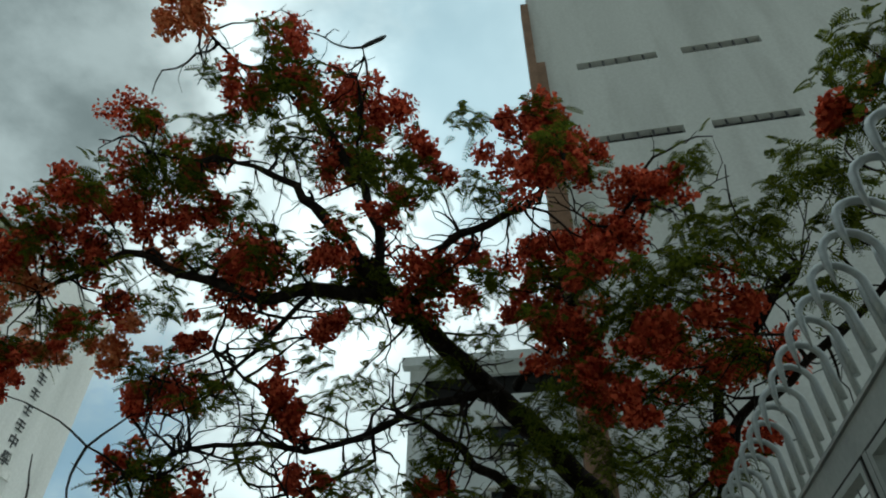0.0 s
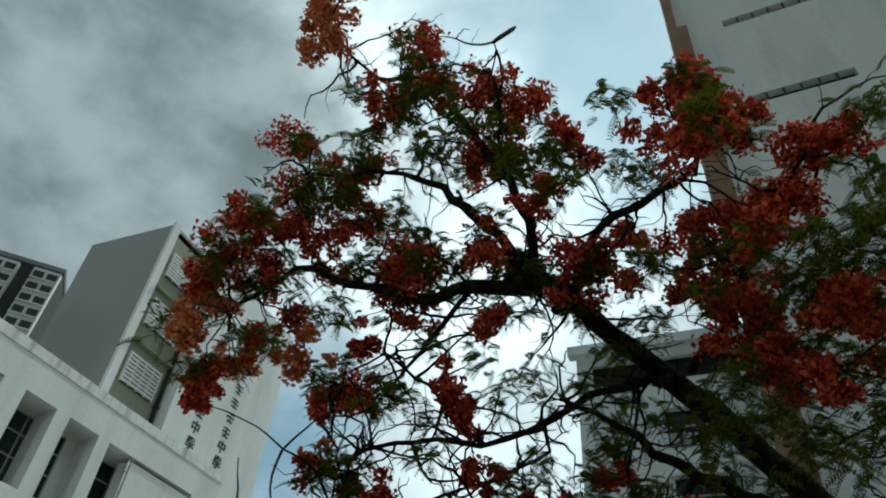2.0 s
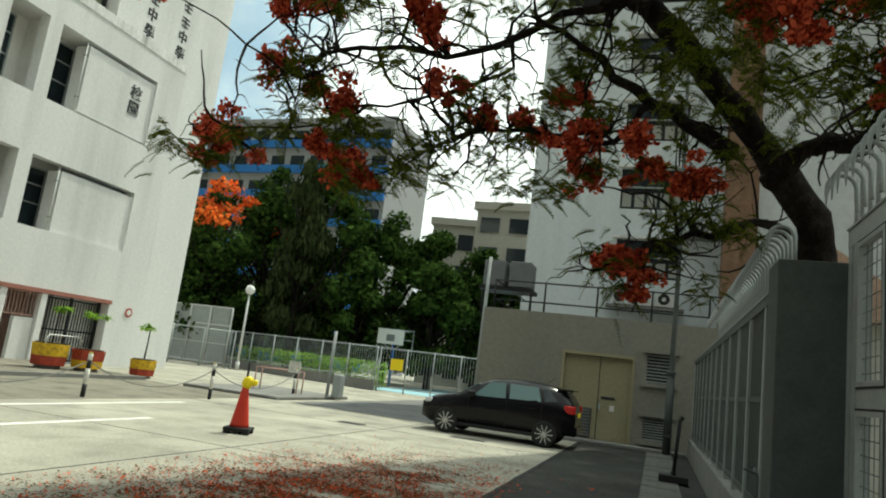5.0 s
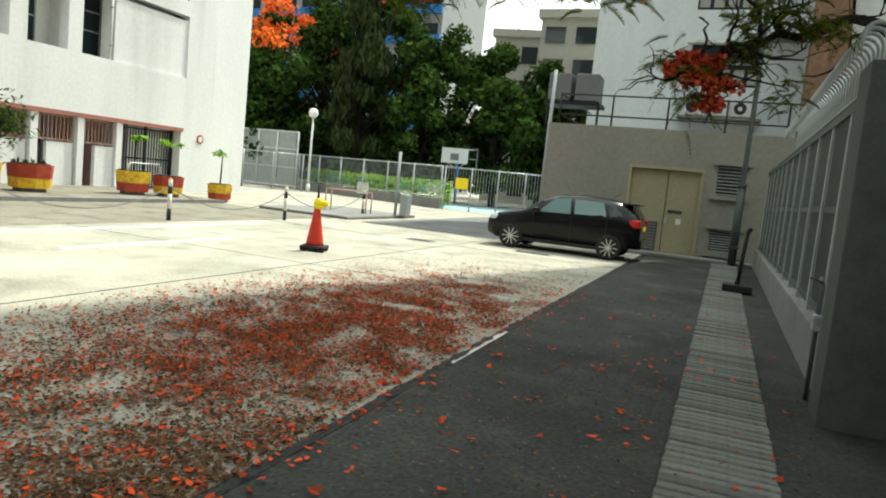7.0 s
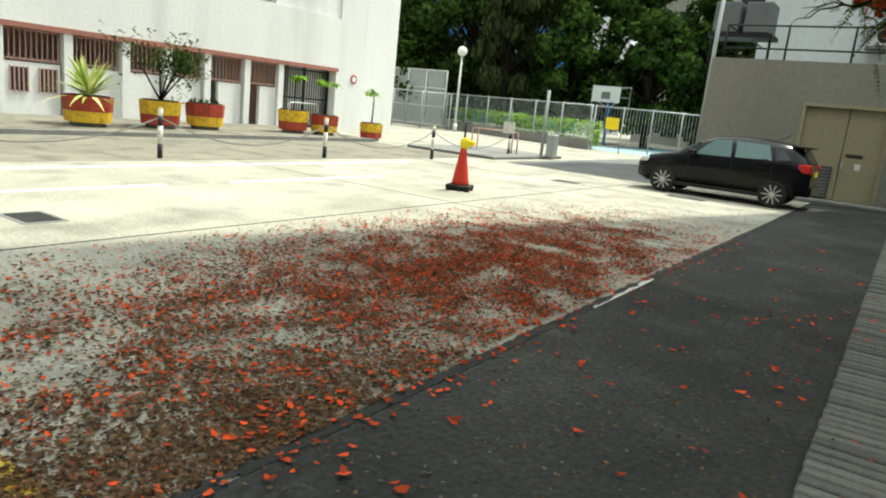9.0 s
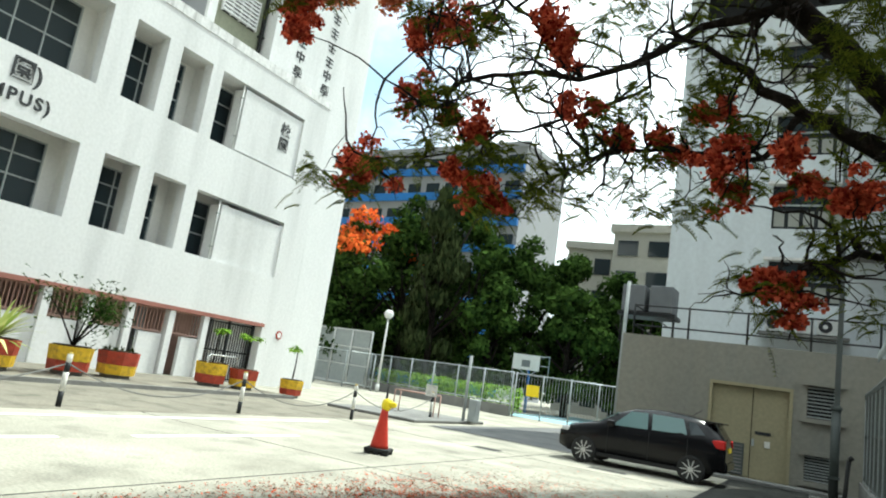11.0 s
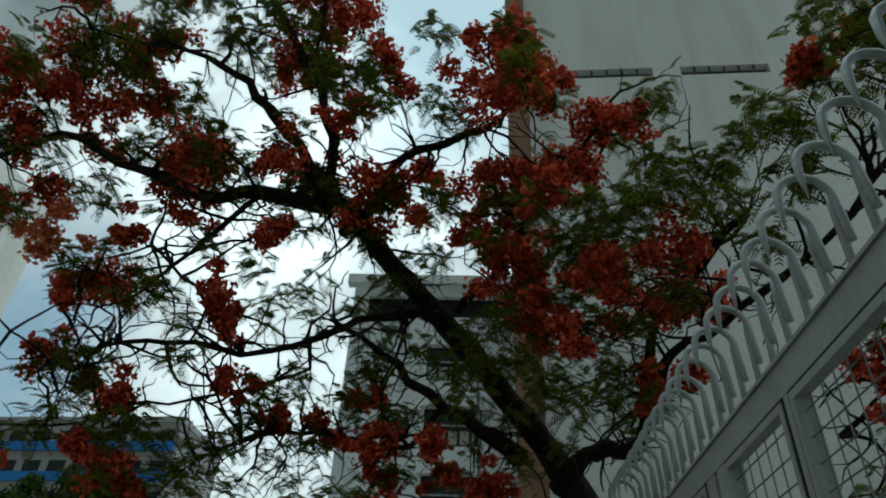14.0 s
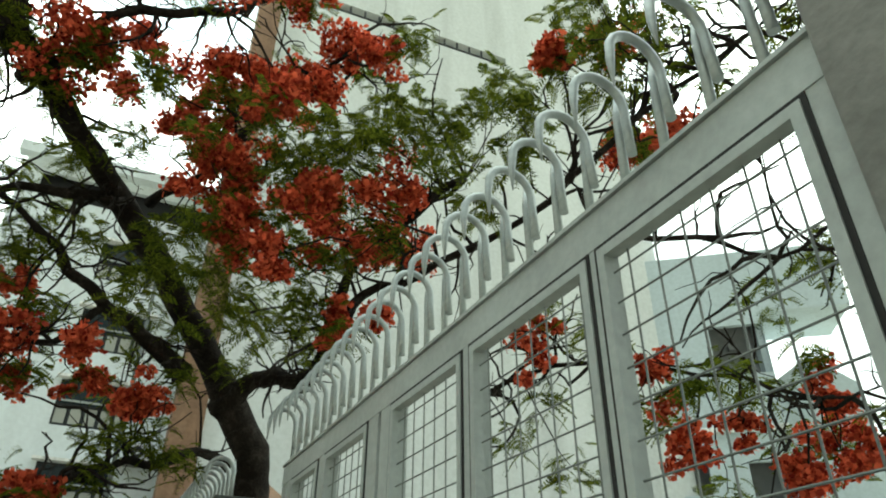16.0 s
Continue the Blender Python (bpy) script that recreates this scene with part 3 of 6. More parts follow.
for y, zs, tail in ((24.03, (19.6, 18.83, 18.06, 17.29, 16.52, 15.75), "中學"), (22.02, (19.6, 18.83, 18.06, 17.29, 16.52, 15.75), "中學")):
    for z in zs:
        bars(-21.745, y, z, .62)
    for i, ch in enumerate(tail):
        letters("wall_lettering", ch, 0.62, sign_at(-21.74, y, 14.98 - i * .77), "black character painted on the tall white wall", 1.0, 0.012)

# ---- ground floor arcade ----
for y in (-3.4, -0.9, 1.7, 4.2, 6.8, 9.0, 10.9, 12.7, 14.2, 15.75, 17.5, 19.15):
    tagged(part("column", boxed(FX - .32, FX - .02, y - .13, y + .13, 0, 2.47), M_WHITE), "pale square arcade column", "column", kind="structure")
for a, b in ((-3.2, 1.5), (1.9, 6.6), (7.0, 10.7), (11.1, 14.0), (14.4, 15.55), (16.3, 17.3), (18.2, 19.0)):
    tagged(part("wall_arcade_dado", boxed(FX - .30, FX - .14, a, b, 0, 1.55), M_WHITE), "white low wall between the arcade columns", "wall", kind="structure")
tagged(part("wall_arcade_back", boxed(FX - 2.2, FX - 2.0, -20, 23.4, 0, 2.8), M_PINK), "dim pinkish back wall of the arcade", "wall", kind="structure")
for a, b in ((-3.2, -1.1), (-.7, 1.5), (1.9, 4.0), (4.4, 6.6), (7.0, 8.8), (9.2, 10.7), (11.1, 12.5), (12.9, 14.0), (14.4, 15.55), (15.95, 17.3), (17.7, 19.0)):
    gr = thing("window_grille", "pinkish brown steel grille above the arcade wall", "grille", group="arcade grilles")
    for z in (1.6, 2.4):
        part("rail", boxed(FX - .27, FX - .21, a, b, z, z + .06), M_PINK, gr)
    n = max(3, int((b - a) / .14))
    for k in range(n + 1):
        y = a + (b - a) * k / n
        part("bar", boxed(FX - .255, FX - .225, y - .016, y + .016, 1.66, 2.4), M_PINK, gr)
for y in (9.55, 10.35, 7.5):
    w = thing("window_5", "small brown barred window in the arcade wall", "window", kind="structure")
    # backing coloured near-black as the shade behind the bars
    part("backing", boxed(FX - .14, FX - .12, y - .25, y + .25, .75, 1.4), M_DARK, w)
    for k in range(5):
        part("bar", boxed(FX - .12, FX - .09, y - .26 + k * .12, y - .22 + k * .12, .72, 1.43), M_PINK, w)
gate2 = thing("entrance_gate", "black barred steel gate at the arcade end", "gate", (FX - .4, 19.3, 0))
for z in (.08, 1.2, 2.35):
    part("rail", boxed(-.03, .03, 0, 2.85, z, z + .06), M_BLACK, gate2)
for k in range(22):
    part("bar", boxed(-.015, .015, k * .135, k * .135 + .03, .14, 2.35), M_BLACK, gate2)
for y in (0, 1.42, 2.8):
    part("post", boxed(-.05, .05, y - .04, y + .04, 0, 2.47), M_BLACK, gate2)
sg = thing("round_sign", "small round red and white sign on the white wall", "sign", (FX + .02, 23.3, 2.25))
dm = bmesh.new()
bmesh.ops.create_cone(dm, cap_ends=True, segments=24, radius1=.19, radius2=.19, depth=.03, matrix=Matrix.Rotation(radians(90), 4, 'Y'))
part("disc", dm, M_TUBRED, sg)
dm = bmesh.new()
bmesh.ops.create_cone(dm, cap_ends=True, segments=24, radius1=.12, radius2=.12, depth=.04, matrix=Matrix.Rotation(radians(90), 4, 'Y'))
part("centre", dm, M_WHITE, sg)

# raised kerbed island in front of the school
ib = bmesh.new()
box(ib, -20.9, -16.2, -20, 19.2, 0, 0.11, 0.02)
tagged(part("pavement_apron", boxed(-16.05, -11.6, -20, 19.2, -.05, .005), M_YARD), "stained brown grey concrete apron behind the bollards", "pavement", kind="structure")
tagged(part("pavement", ib, M_YARD), "worn concrete pavement along the school", "pavement", kind="structure")
tagged(part("kerb", boxed(-16.2, -16.05, -20, 19.2, 0, 0.115), M_CONC), "stained concrete kerb of the school pavement", "kerb", kind="structure")
tagged(part("pavement_island", boxed(-14.6, -11.1, 19.2, 24.4, 0, 0.1, bevel=0.03), M_CONC), "kerbed concrete corner island by the court", "pavement", kind="structure")


# ---- planters ----
def leaf_blades(V, F, rnd, n, length, width, droop, lift=(0.3, 1.3), at=(0, 0, 0)):
    for i in range(n):
        a, e = rnd.uniform(0, 6.283), rnd.uniform(*lift)
        d = Vector((math.cos(a) * math.cos(e), math.sin(a) * math.cos(e), math.sin(e)))
        s = d.cross(Vector((0, 0, 1))).normalized()
        L = length * rnd.uniform(.7, 1.1)
        prev = None
        for k in range(6):
            t = k / 5
            p = Vector(at) + d * L * t - Vector((0, 0, droop * L * t * t))
            w = width * (0.5 + t * 1.6 if t < .4 else 1.15 * (1 - t) / .6 + .02)
            cur = len(V)
            V += [p - s * w, p + s * w]
            if prev is not None:
                F.append((prev, prev + 1, cur + 1, cur))
            prev = cur


def raw_mesh(name, V, F, material, parent, label=""):
    me = bpy.data.meshes.new(name)
    me.from_pydata([tuple(v) for v in V], [], F)
    me.materials.append(material)
    ob = new(name, me)
    ob.parent = parent
    if label:
        ob["label"] = label
    return ob


def hexring(bm, r0, r1, z0, z1, sides=8):
    lo = [bm.verts.new((r0 * math.cos(6.283 * (k + .5) / sides), r0 * math.sin(6.283 * (k + .5) / sides), z0)) for k in range(sides)]
    hi = [bm.verts.new((r1 * math.cos(6.283 * (k + .5) / sides), r1 * math.sin(6.283 * (k + .5) / sides), z1)) for k in range(sides)]
    for k in range(sides):
        bm.faces.new((lo[k], lo[(k + 1) % sides], hi[(k + 1) % sides], hi[k]))
    bm.faces.new(lo[::-1])
    bm.faces.new(hi)
    return bm


def planter(x, y, top, plant, seed, r=.62, h=.85, z=0.115):
    r, h = r * .9, h * .88
    rnd = random.Random(seed)
    what = {"agave": "spiky striped agave", "bush": "sparse leafy shrub", "low": "low dark seedlings", "sapling": "slim papaya sapling"}[plant]
    t = thing("planter", "red and yellow painted octagonal planter with %s" % what, "planter", (x, y, z), group="painted planters")
    m0, m1 = (M_TUBRED, M_TUBYEL) if top == "red" else (M_TUBYEL, M_TUBRED)
    b = hexring(bmesh.new(), r * .9, r * .94, 0.1, h * .5)
    part("lower_band", b, m1, t)
    b = hexring(bmesh.new(), r * .945, r, h * .5 + .004, h)
    part("upper_band", b, m0, t)
    part("soil", hexring(bmesh.new(), r * .86, r * .86, h, h + .03), M_SOIL, t)
    part("foot", hexring(bmesh.new(), r * .7, r * .7, 0, .1), M_CONC, t)
    V, F = [], []
    if plant == "agave":
        leaf_blades(V, F, rnd, 66, 1.5, .055, .3, (.1, 1.4), (0, 0, h))
        raw_mesh("leaves", V, F, M_PALELEAF, t)
    elif plant == "low":
        for _ in range(9):
            leaf_blades(V, F, rnd, 9, .25, .02, .3, (.2, 1.4), (rnd.uniform(-.4, .4), rnd.uniform(-.4, .4), h))
        raw_mesh("leaves", V, F, M_WOOD_DARK, t)
    elif plant == "bush":
        for s in range(9):
            a = rnd.uniform(0, 6.28)
            tip = Vector((math.cos(a) * rnd.uniform(.3, 1.0), math.sin(a) * rnd.uniform(.3, 1.0), h + rnd.uniform(.7, 1.35)))
            part("stem", tubed([(0, 0, h), tip * .5 + Vector((0, 0, h * .5 + .1)), tip], [.03, .02, .01], 6), M_BARK, t)
            for _ in range(60):
                leaf_blades(V, F, rnd, 3, .16, .025, .4, (-.4, 1.0), tip + Vector([rnd.gauss(0, .26) for _ in range(3)]))
        raw_mesh("leaves", V, F, M_WOOD_FAR, t)
    else:
        part("stem", tubed([(0, 0, h), (.03, 0, h + .6), (0, .03, h + 1.05)], [.03, .024, .018], 6), M_BARK, t)
        for _ in range(7):
            leaf_blades(V, F, rnd, 9, .26, .05, .5, (-.2, .7), (rnd.gauss(0, .16), rnd.gauss(0, .16), h + 1.08 + rnd.gauss(0, .05)))
        raw_mesh("leaves", V, F, M_SAPLING, t)
    return t


planter(-17.6, 9.6, "red", "agave", 1, .68)
planter(-17.75, 11.75, "yellow", "bush", 2, .64)
planter(-17.9, 13.35, "red", "low", 3, .66)
planter(-17.7, 16.75, "yellow", "sapling", 4, .62)
planter(-17.2, 17.75, "red", "sapling", 5, .58, .75)
planter(-16.75, 19.75, "yellow", "sapling", 6, .5, .7, 0.0)
wr = thing("white_rail", "low white tubular rail over a planter", "rail", (-17.35, 16.7, .865))
part("rail", tubed([(0.1, -.6, 0), (0.1, -.6, .2), (0.1, -.5, .27), (0.1, .6, .27), (0.1, .7, .2), (0.1, .7, 0)], .025, 8), M_AC, wr)


# ---- bollards and chain ----
def bollard(x, y, h=.95):
    b = thing("bollard", "slim black and white striped bollard with chain", "bollard", (x, y, 0), group="striped bollards")
    for i, (a, c) in enumerate(((0, .28), (.282, .62), (.622, .8), (.802, h))):
        part("band", tubed([(0, 0, a), (0, 0, c)], .05, 10), M_BLACK if i in (0, 2) else M_LINE, b)
    part("cap", tubed([(0, 0, h), (0, 0, h + .03)], [.055, .03], 10), M_LINEY, b)
    return b


BO = [(-11.95, -2.0), (-11.95, 3.0), (-11.93, 7.9), (-11.85, 12.3), (-11.4, 16.2), (-11.9, 21.6)]
for x, y in BO:
    bollard(x, y)
for (x0, y0), (x1, y1) in zip(BO, BO[1:]):
    ch = thing("chain", "sagging dark chain between bollards", "chain", (x0, y0, 0), group="bollard chains")
    pts = [((x1 - x0) * k / 14, (y1 - y0) * k / 14, .78 - .5 * (1 - (2 * k / 14 - 1) ** 2)) for k in range(15)]
    part("chain_length", tubed(pts, .014, 5), M_CONC, ch)

# ---- traffic cone ----
cone = thing("traffic_cone", "red traffic cone with yellow cap on a black base", "cone", (-7.02, 11.0, 0), 20)
cb = bmesh.new()
box(cb, -.23, .23, -.23, .23, .05, .11, .015)
for sx in (-.17, 0, .17):
    for sy in (-.17, .17):
        box(cb, sx - .05, sx + .05, sy - .05, sy + .05, 0, .05)
part("base", cb, M_RUBBER, cone)
part("body", tubed([(0, 0, .11), (0, 0, .17), (0, 0, .55), (0, 0, .95)], [.175, .16, .095, .035], 20), M_CONE, cone)
part("cap", tubed([(0, 0, .80), (.02, 0, .86), (.03, 0, .97), (.02, 0, 1.0)], [.07, .1, .09, .03], 12), M_YELLOW, cone, "torn yellow cover")
part("collar", boxed(-.02, .20, -.08, .08, .85, .95, bevel=.03), M_YELLOW, cone)
part("rod", tubed([(0, 0, .95), (0, 0, 1.25)], .02, 8), M_RUBBER, cone)

# ---- lamp posts, pole ----
def lamp_post(x, y, h):
    l = thing("street_lamp", "white lamp post with a round globe", "street lamp", (x, y, 0), group="globe lamps")
    part("base", tubed([(0, 0, 0), (0, 0, .5)], .13, 12), M_AC, l)
    part("pole", tubed([(0, 0, .5), (0, 0, h - .3)], [.08, .06], 10), M_AC, l)
    gb = bmesh.new()
    bmesh.ops.create_uvsphere(gb, u_segments=16, v_segments=10, radius=.3, matrix=Matrix.Translation((0, 0, h - .05)))
    part("globe", gb, M_WHITE, l)
    part("collar", tubed([(0, 0, h - .42), (0, 0, h - .3)], [.08, .14], 10), M_STEEL, l)


lamp_post(-24.2, 36.6, 4.95)
lamp_post(-33.0, 40.5, 4.3)
pole = thing("steel_pole", "tall grey steel pole before the garage", "pole", (0.36, 20.4, 0))
part("pole", tubed([(0, 0, 0), (0, 0, 1.9), (.02, 0, 5), (-.1, 0, 13.0)], [.07, .07, .065, .05], 12), M_FENCE, pole)
part("sleeve", tubed([(0, 0, 0), (0, 0, 2.3)], .11, 12), M_FENCE, pole)
for z in (.5, 2.2):
    part("clamp", boxed(-.13, .13, -.13, .13, z, z + .07), M_FENCE, pole)
stand = thing("rod_stand", "thin dark rod in a black block on the drain", "stand", (0.4, 14.0, .034))
part("block", boxed(-.26, .26, -.2, .2, 0, .13, bevel=.02), M_RUBBER, stand)
part("socket", tubed([(0, 0, .13), (0, 0, .2)], .05, 10), M_RUBBER, stand)
part("rod", tubed([(0, 0, .15), (.06, 0, 1.15)], .035, 10), M_RUBBER, stand)
part("handle", tubed([(.06, 0, 1.15), (.12, 0, 1.2)], .04, 8), M_RUBBER, stand)

# ---- garage door, vents, roof rail, units ----
gd = thing("door_1", "faded cream double steel door with notices", "door", (0, 0, 0), kind="structure")
for a, b in ((-2.71, -1.66), (-1.64, -.73)):
    part("leaf", boxed(a, b, GY + .1, GY + .16, .05, 2.52, bevel=.008), M_DOOR, gd)
for a, b, c, d in ((-2.79, -2.71, 0, 2.62), (-.73, -.65, 0, 2.62), (-2.71, -.73, 2.53, 2.62)):
    part("door_frame", boxed(a, b, GY - .03, GY + .2, c, d), M_DOOR, gd)
part("notice", boxed(-1.55, -1.15, GY + .085, GY + .1, 1.28, 1.36), M_CHAR, gd)
part("notice", boxed(-1.3, -1.16, GY + .085, GY + .1, .95, 1.12), M_LINE, gd)
part("vent_panel", boxed(-2.66, -1.8, GY + .07, GY + .098, .12, .98), M_FENCE, gd, "dark louvred lower panel")
for k in range(9):
    part("slat", boxed(-2.62, -1.84, GY + .055, GY + .068, .16 + k * .09, .20 + k * .09), M_CONC, gd)
part("handle", boxed(-1.62, -1.56, GY + .04, GY + .1, .95, 1.15), M_STEEL, gd)
# sheet coloured near-black as the shade behind door and vents
tagged(part("wall_garage_inner", boxed(-5, 4, GY + .6, GY + .7, 0, 3.4), M_DARK), "near-black sheet standing for the shade inside the garage", "wall", kind="structure")
for z0, z1 in ((1.92, 2.78), (.28, .95)):
    vt = thing("wall_vent", "louvred vent with concrete frame in the garage wall", "vent", (0, 0, 0))
    part("window_sill", boxed(-.45, .6, GY - .1, GY - .002, z0 - .12, z0), M_GARAGE, vt)
    part("lintel", boxed(-.45, .6, GY - .1, GY - .002, z1, z1 + .12), M_GARAGE, vt)
    for k in range(9):
        z = z0 + (z1 - z0) * (k + .2) / 9
        part("slat", boxed(-.31, .46, GY + .05, GY + .12, z, z + .035), M_STEEL, vt)
tagged(part("kerb_garage", boxed(-5.6, 0.9, GY - .7, GY, 0, .09, bevel=.02), M_CONC), "low concrete apron by the garage", "kerb", kind="structure")
rr = thing("roof_railing", "black tubular railing on the garage roof edge", "railing", (0, GY + .15, 3.7))
for k in range(6):
    part("post", tubed([(-5.15 + k * 1.62, 0, 0), (-5.15 + k * 1.62, 0, .95)], .03, 8), M_BLACK, rr)
for z in (.92, .3):
    part("rail", tubed([(-5.15, 0, z), (3.2, 0, z)], .025, 8), M_BLACK, rr)
    part("rail", tubed([(-5.15, 0, z), (-5.15, 5, z)], .025, 8), M_BLACK, rr)


def ac_unit(x, y, z):
    a = thing("air_conditioner", "white outdoor air conditioner with round fan grilles", "air conditioner", (x, y, z), group="outdoor units")
    part("case", boxed(-.42, .42, -.17, .17, .06, .72, bevel=.02), M_AC, a)
    fb = bmesh.new()
    bmesh.ops.create_cone(fb, cap_ends=True, segments=24, radius1=.25, radius2=.25, depth=.03, matrix=Matrix.Translation((-.1, -.175, .39)) @ Matrix.Rotation(radians(90), 4, 'X'))
    part("fan_grille", fb, M_DARK, a)
    fb = bmesh.new()
    bmesh.ops.create_cone(fb, cap_ends=True, segments=16, radius1=.09, radius2=.09, depth=.04, matrix=Matrix.Translation((-.1, -.18, .39)) @ Matrix.Rotation(radians(90), 4, 'X'))
    part("fan_hub", fb, M_AC, a)
    for s in (-.32, .32):
        part("foot", boxed(s - .04, s + .04, -.17, .17, 0, .06), M_BLACK, a)


for x in (-1.75, -.75, .15):
    ac_unit(x, 31.55, 5.36)
tagged(part("trim_shelf", boxed(-2.4, .9, 31.2, 32.0, 5.26, 5.36), M_CONC), "concrete shelf under the outdoor units", "shelf", kind="structure")
ac_unit(1.4, 31.55, 8.7)
tagged(part("trim_shelf_upper", boxed(.7, 2.2, 31.2, 32.0, 8.6, 8.7), M_CONC), "upper concrete shelf for an outdoor unit", "shelf", kind="structure")
tk = thing("water_tank", "dark boxy ducts on a steel frame beside the annex", "duct", (-5.4, 23.2, 3.6))
for x in (-.55, .35):
    part("box", boxed(x, x + .75, -.4, .6, 1.0, 1.9, bevel=.04), M_FARDARK, tk)
part("frame", boxed(-.65, 1.2, -.45, .65, .86, .98), M_BLACK, tk)
for x in (-.6, 1.1):
    part("leg", tubed([(x, 0, 0), (x, 0, .9)], .04, 8), M_BLACK, tk)
dp = thing("drain_pipe", "grey drain pipe at the garage corner", "pipe", (-5.55, GY + .5, 0))
part("pipe", tubed([(0, 0, 0), (.05, 0, 5.4)], .06, 8), M_STEEL, dp)


# ---- parked car ----
def car(at, turn):
    """A small black hatchback, nose towards -x."""
    c = thing("car", "glossy black small hatchback parked on the yard", "car", at, turn)
    # stations along the length: x, roof or bonnet line, belt line, half width at belt, half width at roof
    S = [(-2.02, .62, .60, .55, .50), (-1.95, .74, .70, .72, .62), (-1.7, .88, .80, .80, .70), (-1.3, .98, .88, .835, .74), (-.98, 1.06, .93, .845, .76),
         (-.55, 1.34, .95, .85, .66), (-.15, 1.49, .96, .85, .62), (.4, 1.535, .98, .85, .62), (1.0, 1.52, 1.0, .85, .61), (1.5, 1.45, 1.03, .84, .58), (1.78, 1.3, 1.05, .82, .60), (1.93, 1.06, 1.0, .79, .70), (1.98, .80, .78, .76, .72)]
    b = bmesh.new()
    rings = []
    for x, top, belt, wb, wr in S:
        low = .24 if abs(x) < 1.75 else .34
        half = [(wb * .93, low), (wb * 1.0, .45), (wb * 1.02, (.45 + belt) / 2), (wb, belt), ((wb * .35 + wr * .65), belt + (top - belt) * .6), (wr * .93, top - .035 * (top - belt > .1)), (wr * .6, top), (0, top + .012)]
        ring = [b.verts.new((x, -w, z)) for w, z in half] + [b.verts.new((x, w, z)) for w, z in half[-2::-1]]
        rings.append(ring)
    for p, q in zip(rings, rings[1:]):
        for k in range(len(p) - 1):
            f = b.faces.new((p[k], p[k + 1], q[k + 1], q[k]))
            f.smooth = True
        b.faces.new((p[-1], p[0], q[0], q[-1]))
    b.faces.new(rings[0][::-1])
    b.faces.new(rings[-1])
    bmesh.ops.recalc_face_normals(b, faces=b.faces)
    part("body", b, M_CAR, c)
    for s in (-1, 1):
        def pane(name, pts, m, off):
            g = bmesh.new()
            g.faces.new([g.verts.new((x, s * (y + off), z)) for x, y, z in pts])
            g.faces.new([g.verts.new((x, s * (y + off - .01), z)) for x, y, z in pts][::-1])
            part(name, g, m, c)
        pane("side_window", [(-.62, .80, 1.02), (.22, .80, 1.04), (.18, .665, 1.42), (-.22, .67, 1.40)], M_CARGLASS, .022)
        pane("side_window", [(.32, .80, 1.05), (1.12, .79, 1.07), (1.0, .655, 1.41), (.28, .662, 1.42)], M_CARGLASS, .022)
        pane("quarter_window", [(1.2, .78, 1.08), (1.52, .77, 1.12), (1.28, .655, 1.36), (1.12, .66, 1.38)], M_GLASS, .024)
        part("sill_trim", boxed(-.95, .95, s * .83 - .03, s * .83 + .03, .22, .31, bevel=.01), M_RUBBER, c)
        part("mirror", boxed(-.72, -.52, s * .95 - .1, s * .95 + .06, .98, 1.13, bevel=.04), M_CAR, c)
        for x in (-.05, .82):
            part("door_handle", boxed(x, x + .17, s * .868 - .015, s * .868 + .015, .86, .89, bevel=.008), M_CAR, c)
        for x in (-.72, .27, 1.15):
            part("door_gap", boxed(x - .006, x + .006, s * .858 - .012, s * .858 + .012, .35, .98), M_RUBBER, c)
        part("tail_lamp", boxed(1.66, 1.97, s * .74 - .09, s * .74 + .085, .86, 1.06, bevel=.03), M_TAIL, c)
        part("head_lamp", boxed(-1.9, -1.55, s * .70 - .1, s * .70 + .1, .70, .82, bevel=.03), M_HEAD, c)
        for x in (-1.27, 1.26):
            w = part("wheel", tubed([(x, s * .72, .31), (x, s * .75, .31), (x, s * .86, .31), (x, s * .875, .31)], [.29, .31, .31, .27], 28), M_RUBBER, c)
            for k in range(10):
                a = 6.283 * k / 10
                sb = boxed(.05, .225, -.011, .011, -.012, .012)
                bmesh.ops.transform(sb, matrix=Matrix.Translation((x, s * .882, .31)) @ Matrix.Rotation(radians(90), 4, 'X') @ Matrix.Rotation(a, 4, 'Z'), verts=sb.verts)
                part("spoke", sb, M_RIM, w)
            part("rim", tubed([(x, s * .872, .31), (x, s * .88, .31)], [.225, .23], 28), M_BLACK, w)
            part("hub", tubed([(x, s * .87, .31), (x, s * .9, .31)], [.06, .05], 14), M_RIM, w)
    part("windscreen", boxed(-.012, .012, -.62, .62, 0, .52, m=Matrix.Translation((-1.0, 0, 1.05)) @ Matrix.Rotation(radians(58), 4, 'Y')), M_CARGLASS, c)
    part("rear_window", boxed(-.012, .012, -.55, .55, 0, .36, m=Matrix.Translation((1.9, 0, 1.08)) @ Matrix.Rotation(radians(-32), 4, 'Y')), M_GLASS, c)
    part("spoiler", boxed(1.45, 1.86, -.56, .56, 1.40, 1.445, bevel=.015), M_CAR, c)
    part("number_plate", boxed(1.975, 1.99, -.26, .26, .78, .89), M_YELLOW, c)
    part("bumper", boxed(1.78, 2.03, -.76, .76, .34, .58, bevel=.06), M_CAR, c)
    part("front_grille", boxed(-2.06, -1.98, -.45, .45, .38, .6, bevel=.02), M_RUBBER, c)
    part("aerial", tubed([(1.1, 0, 1.53), (1.3, 0, 1.68)], .008, 5), M_RUBBER, c)
    return c


car((-3.8, 18.1, 0), 0)


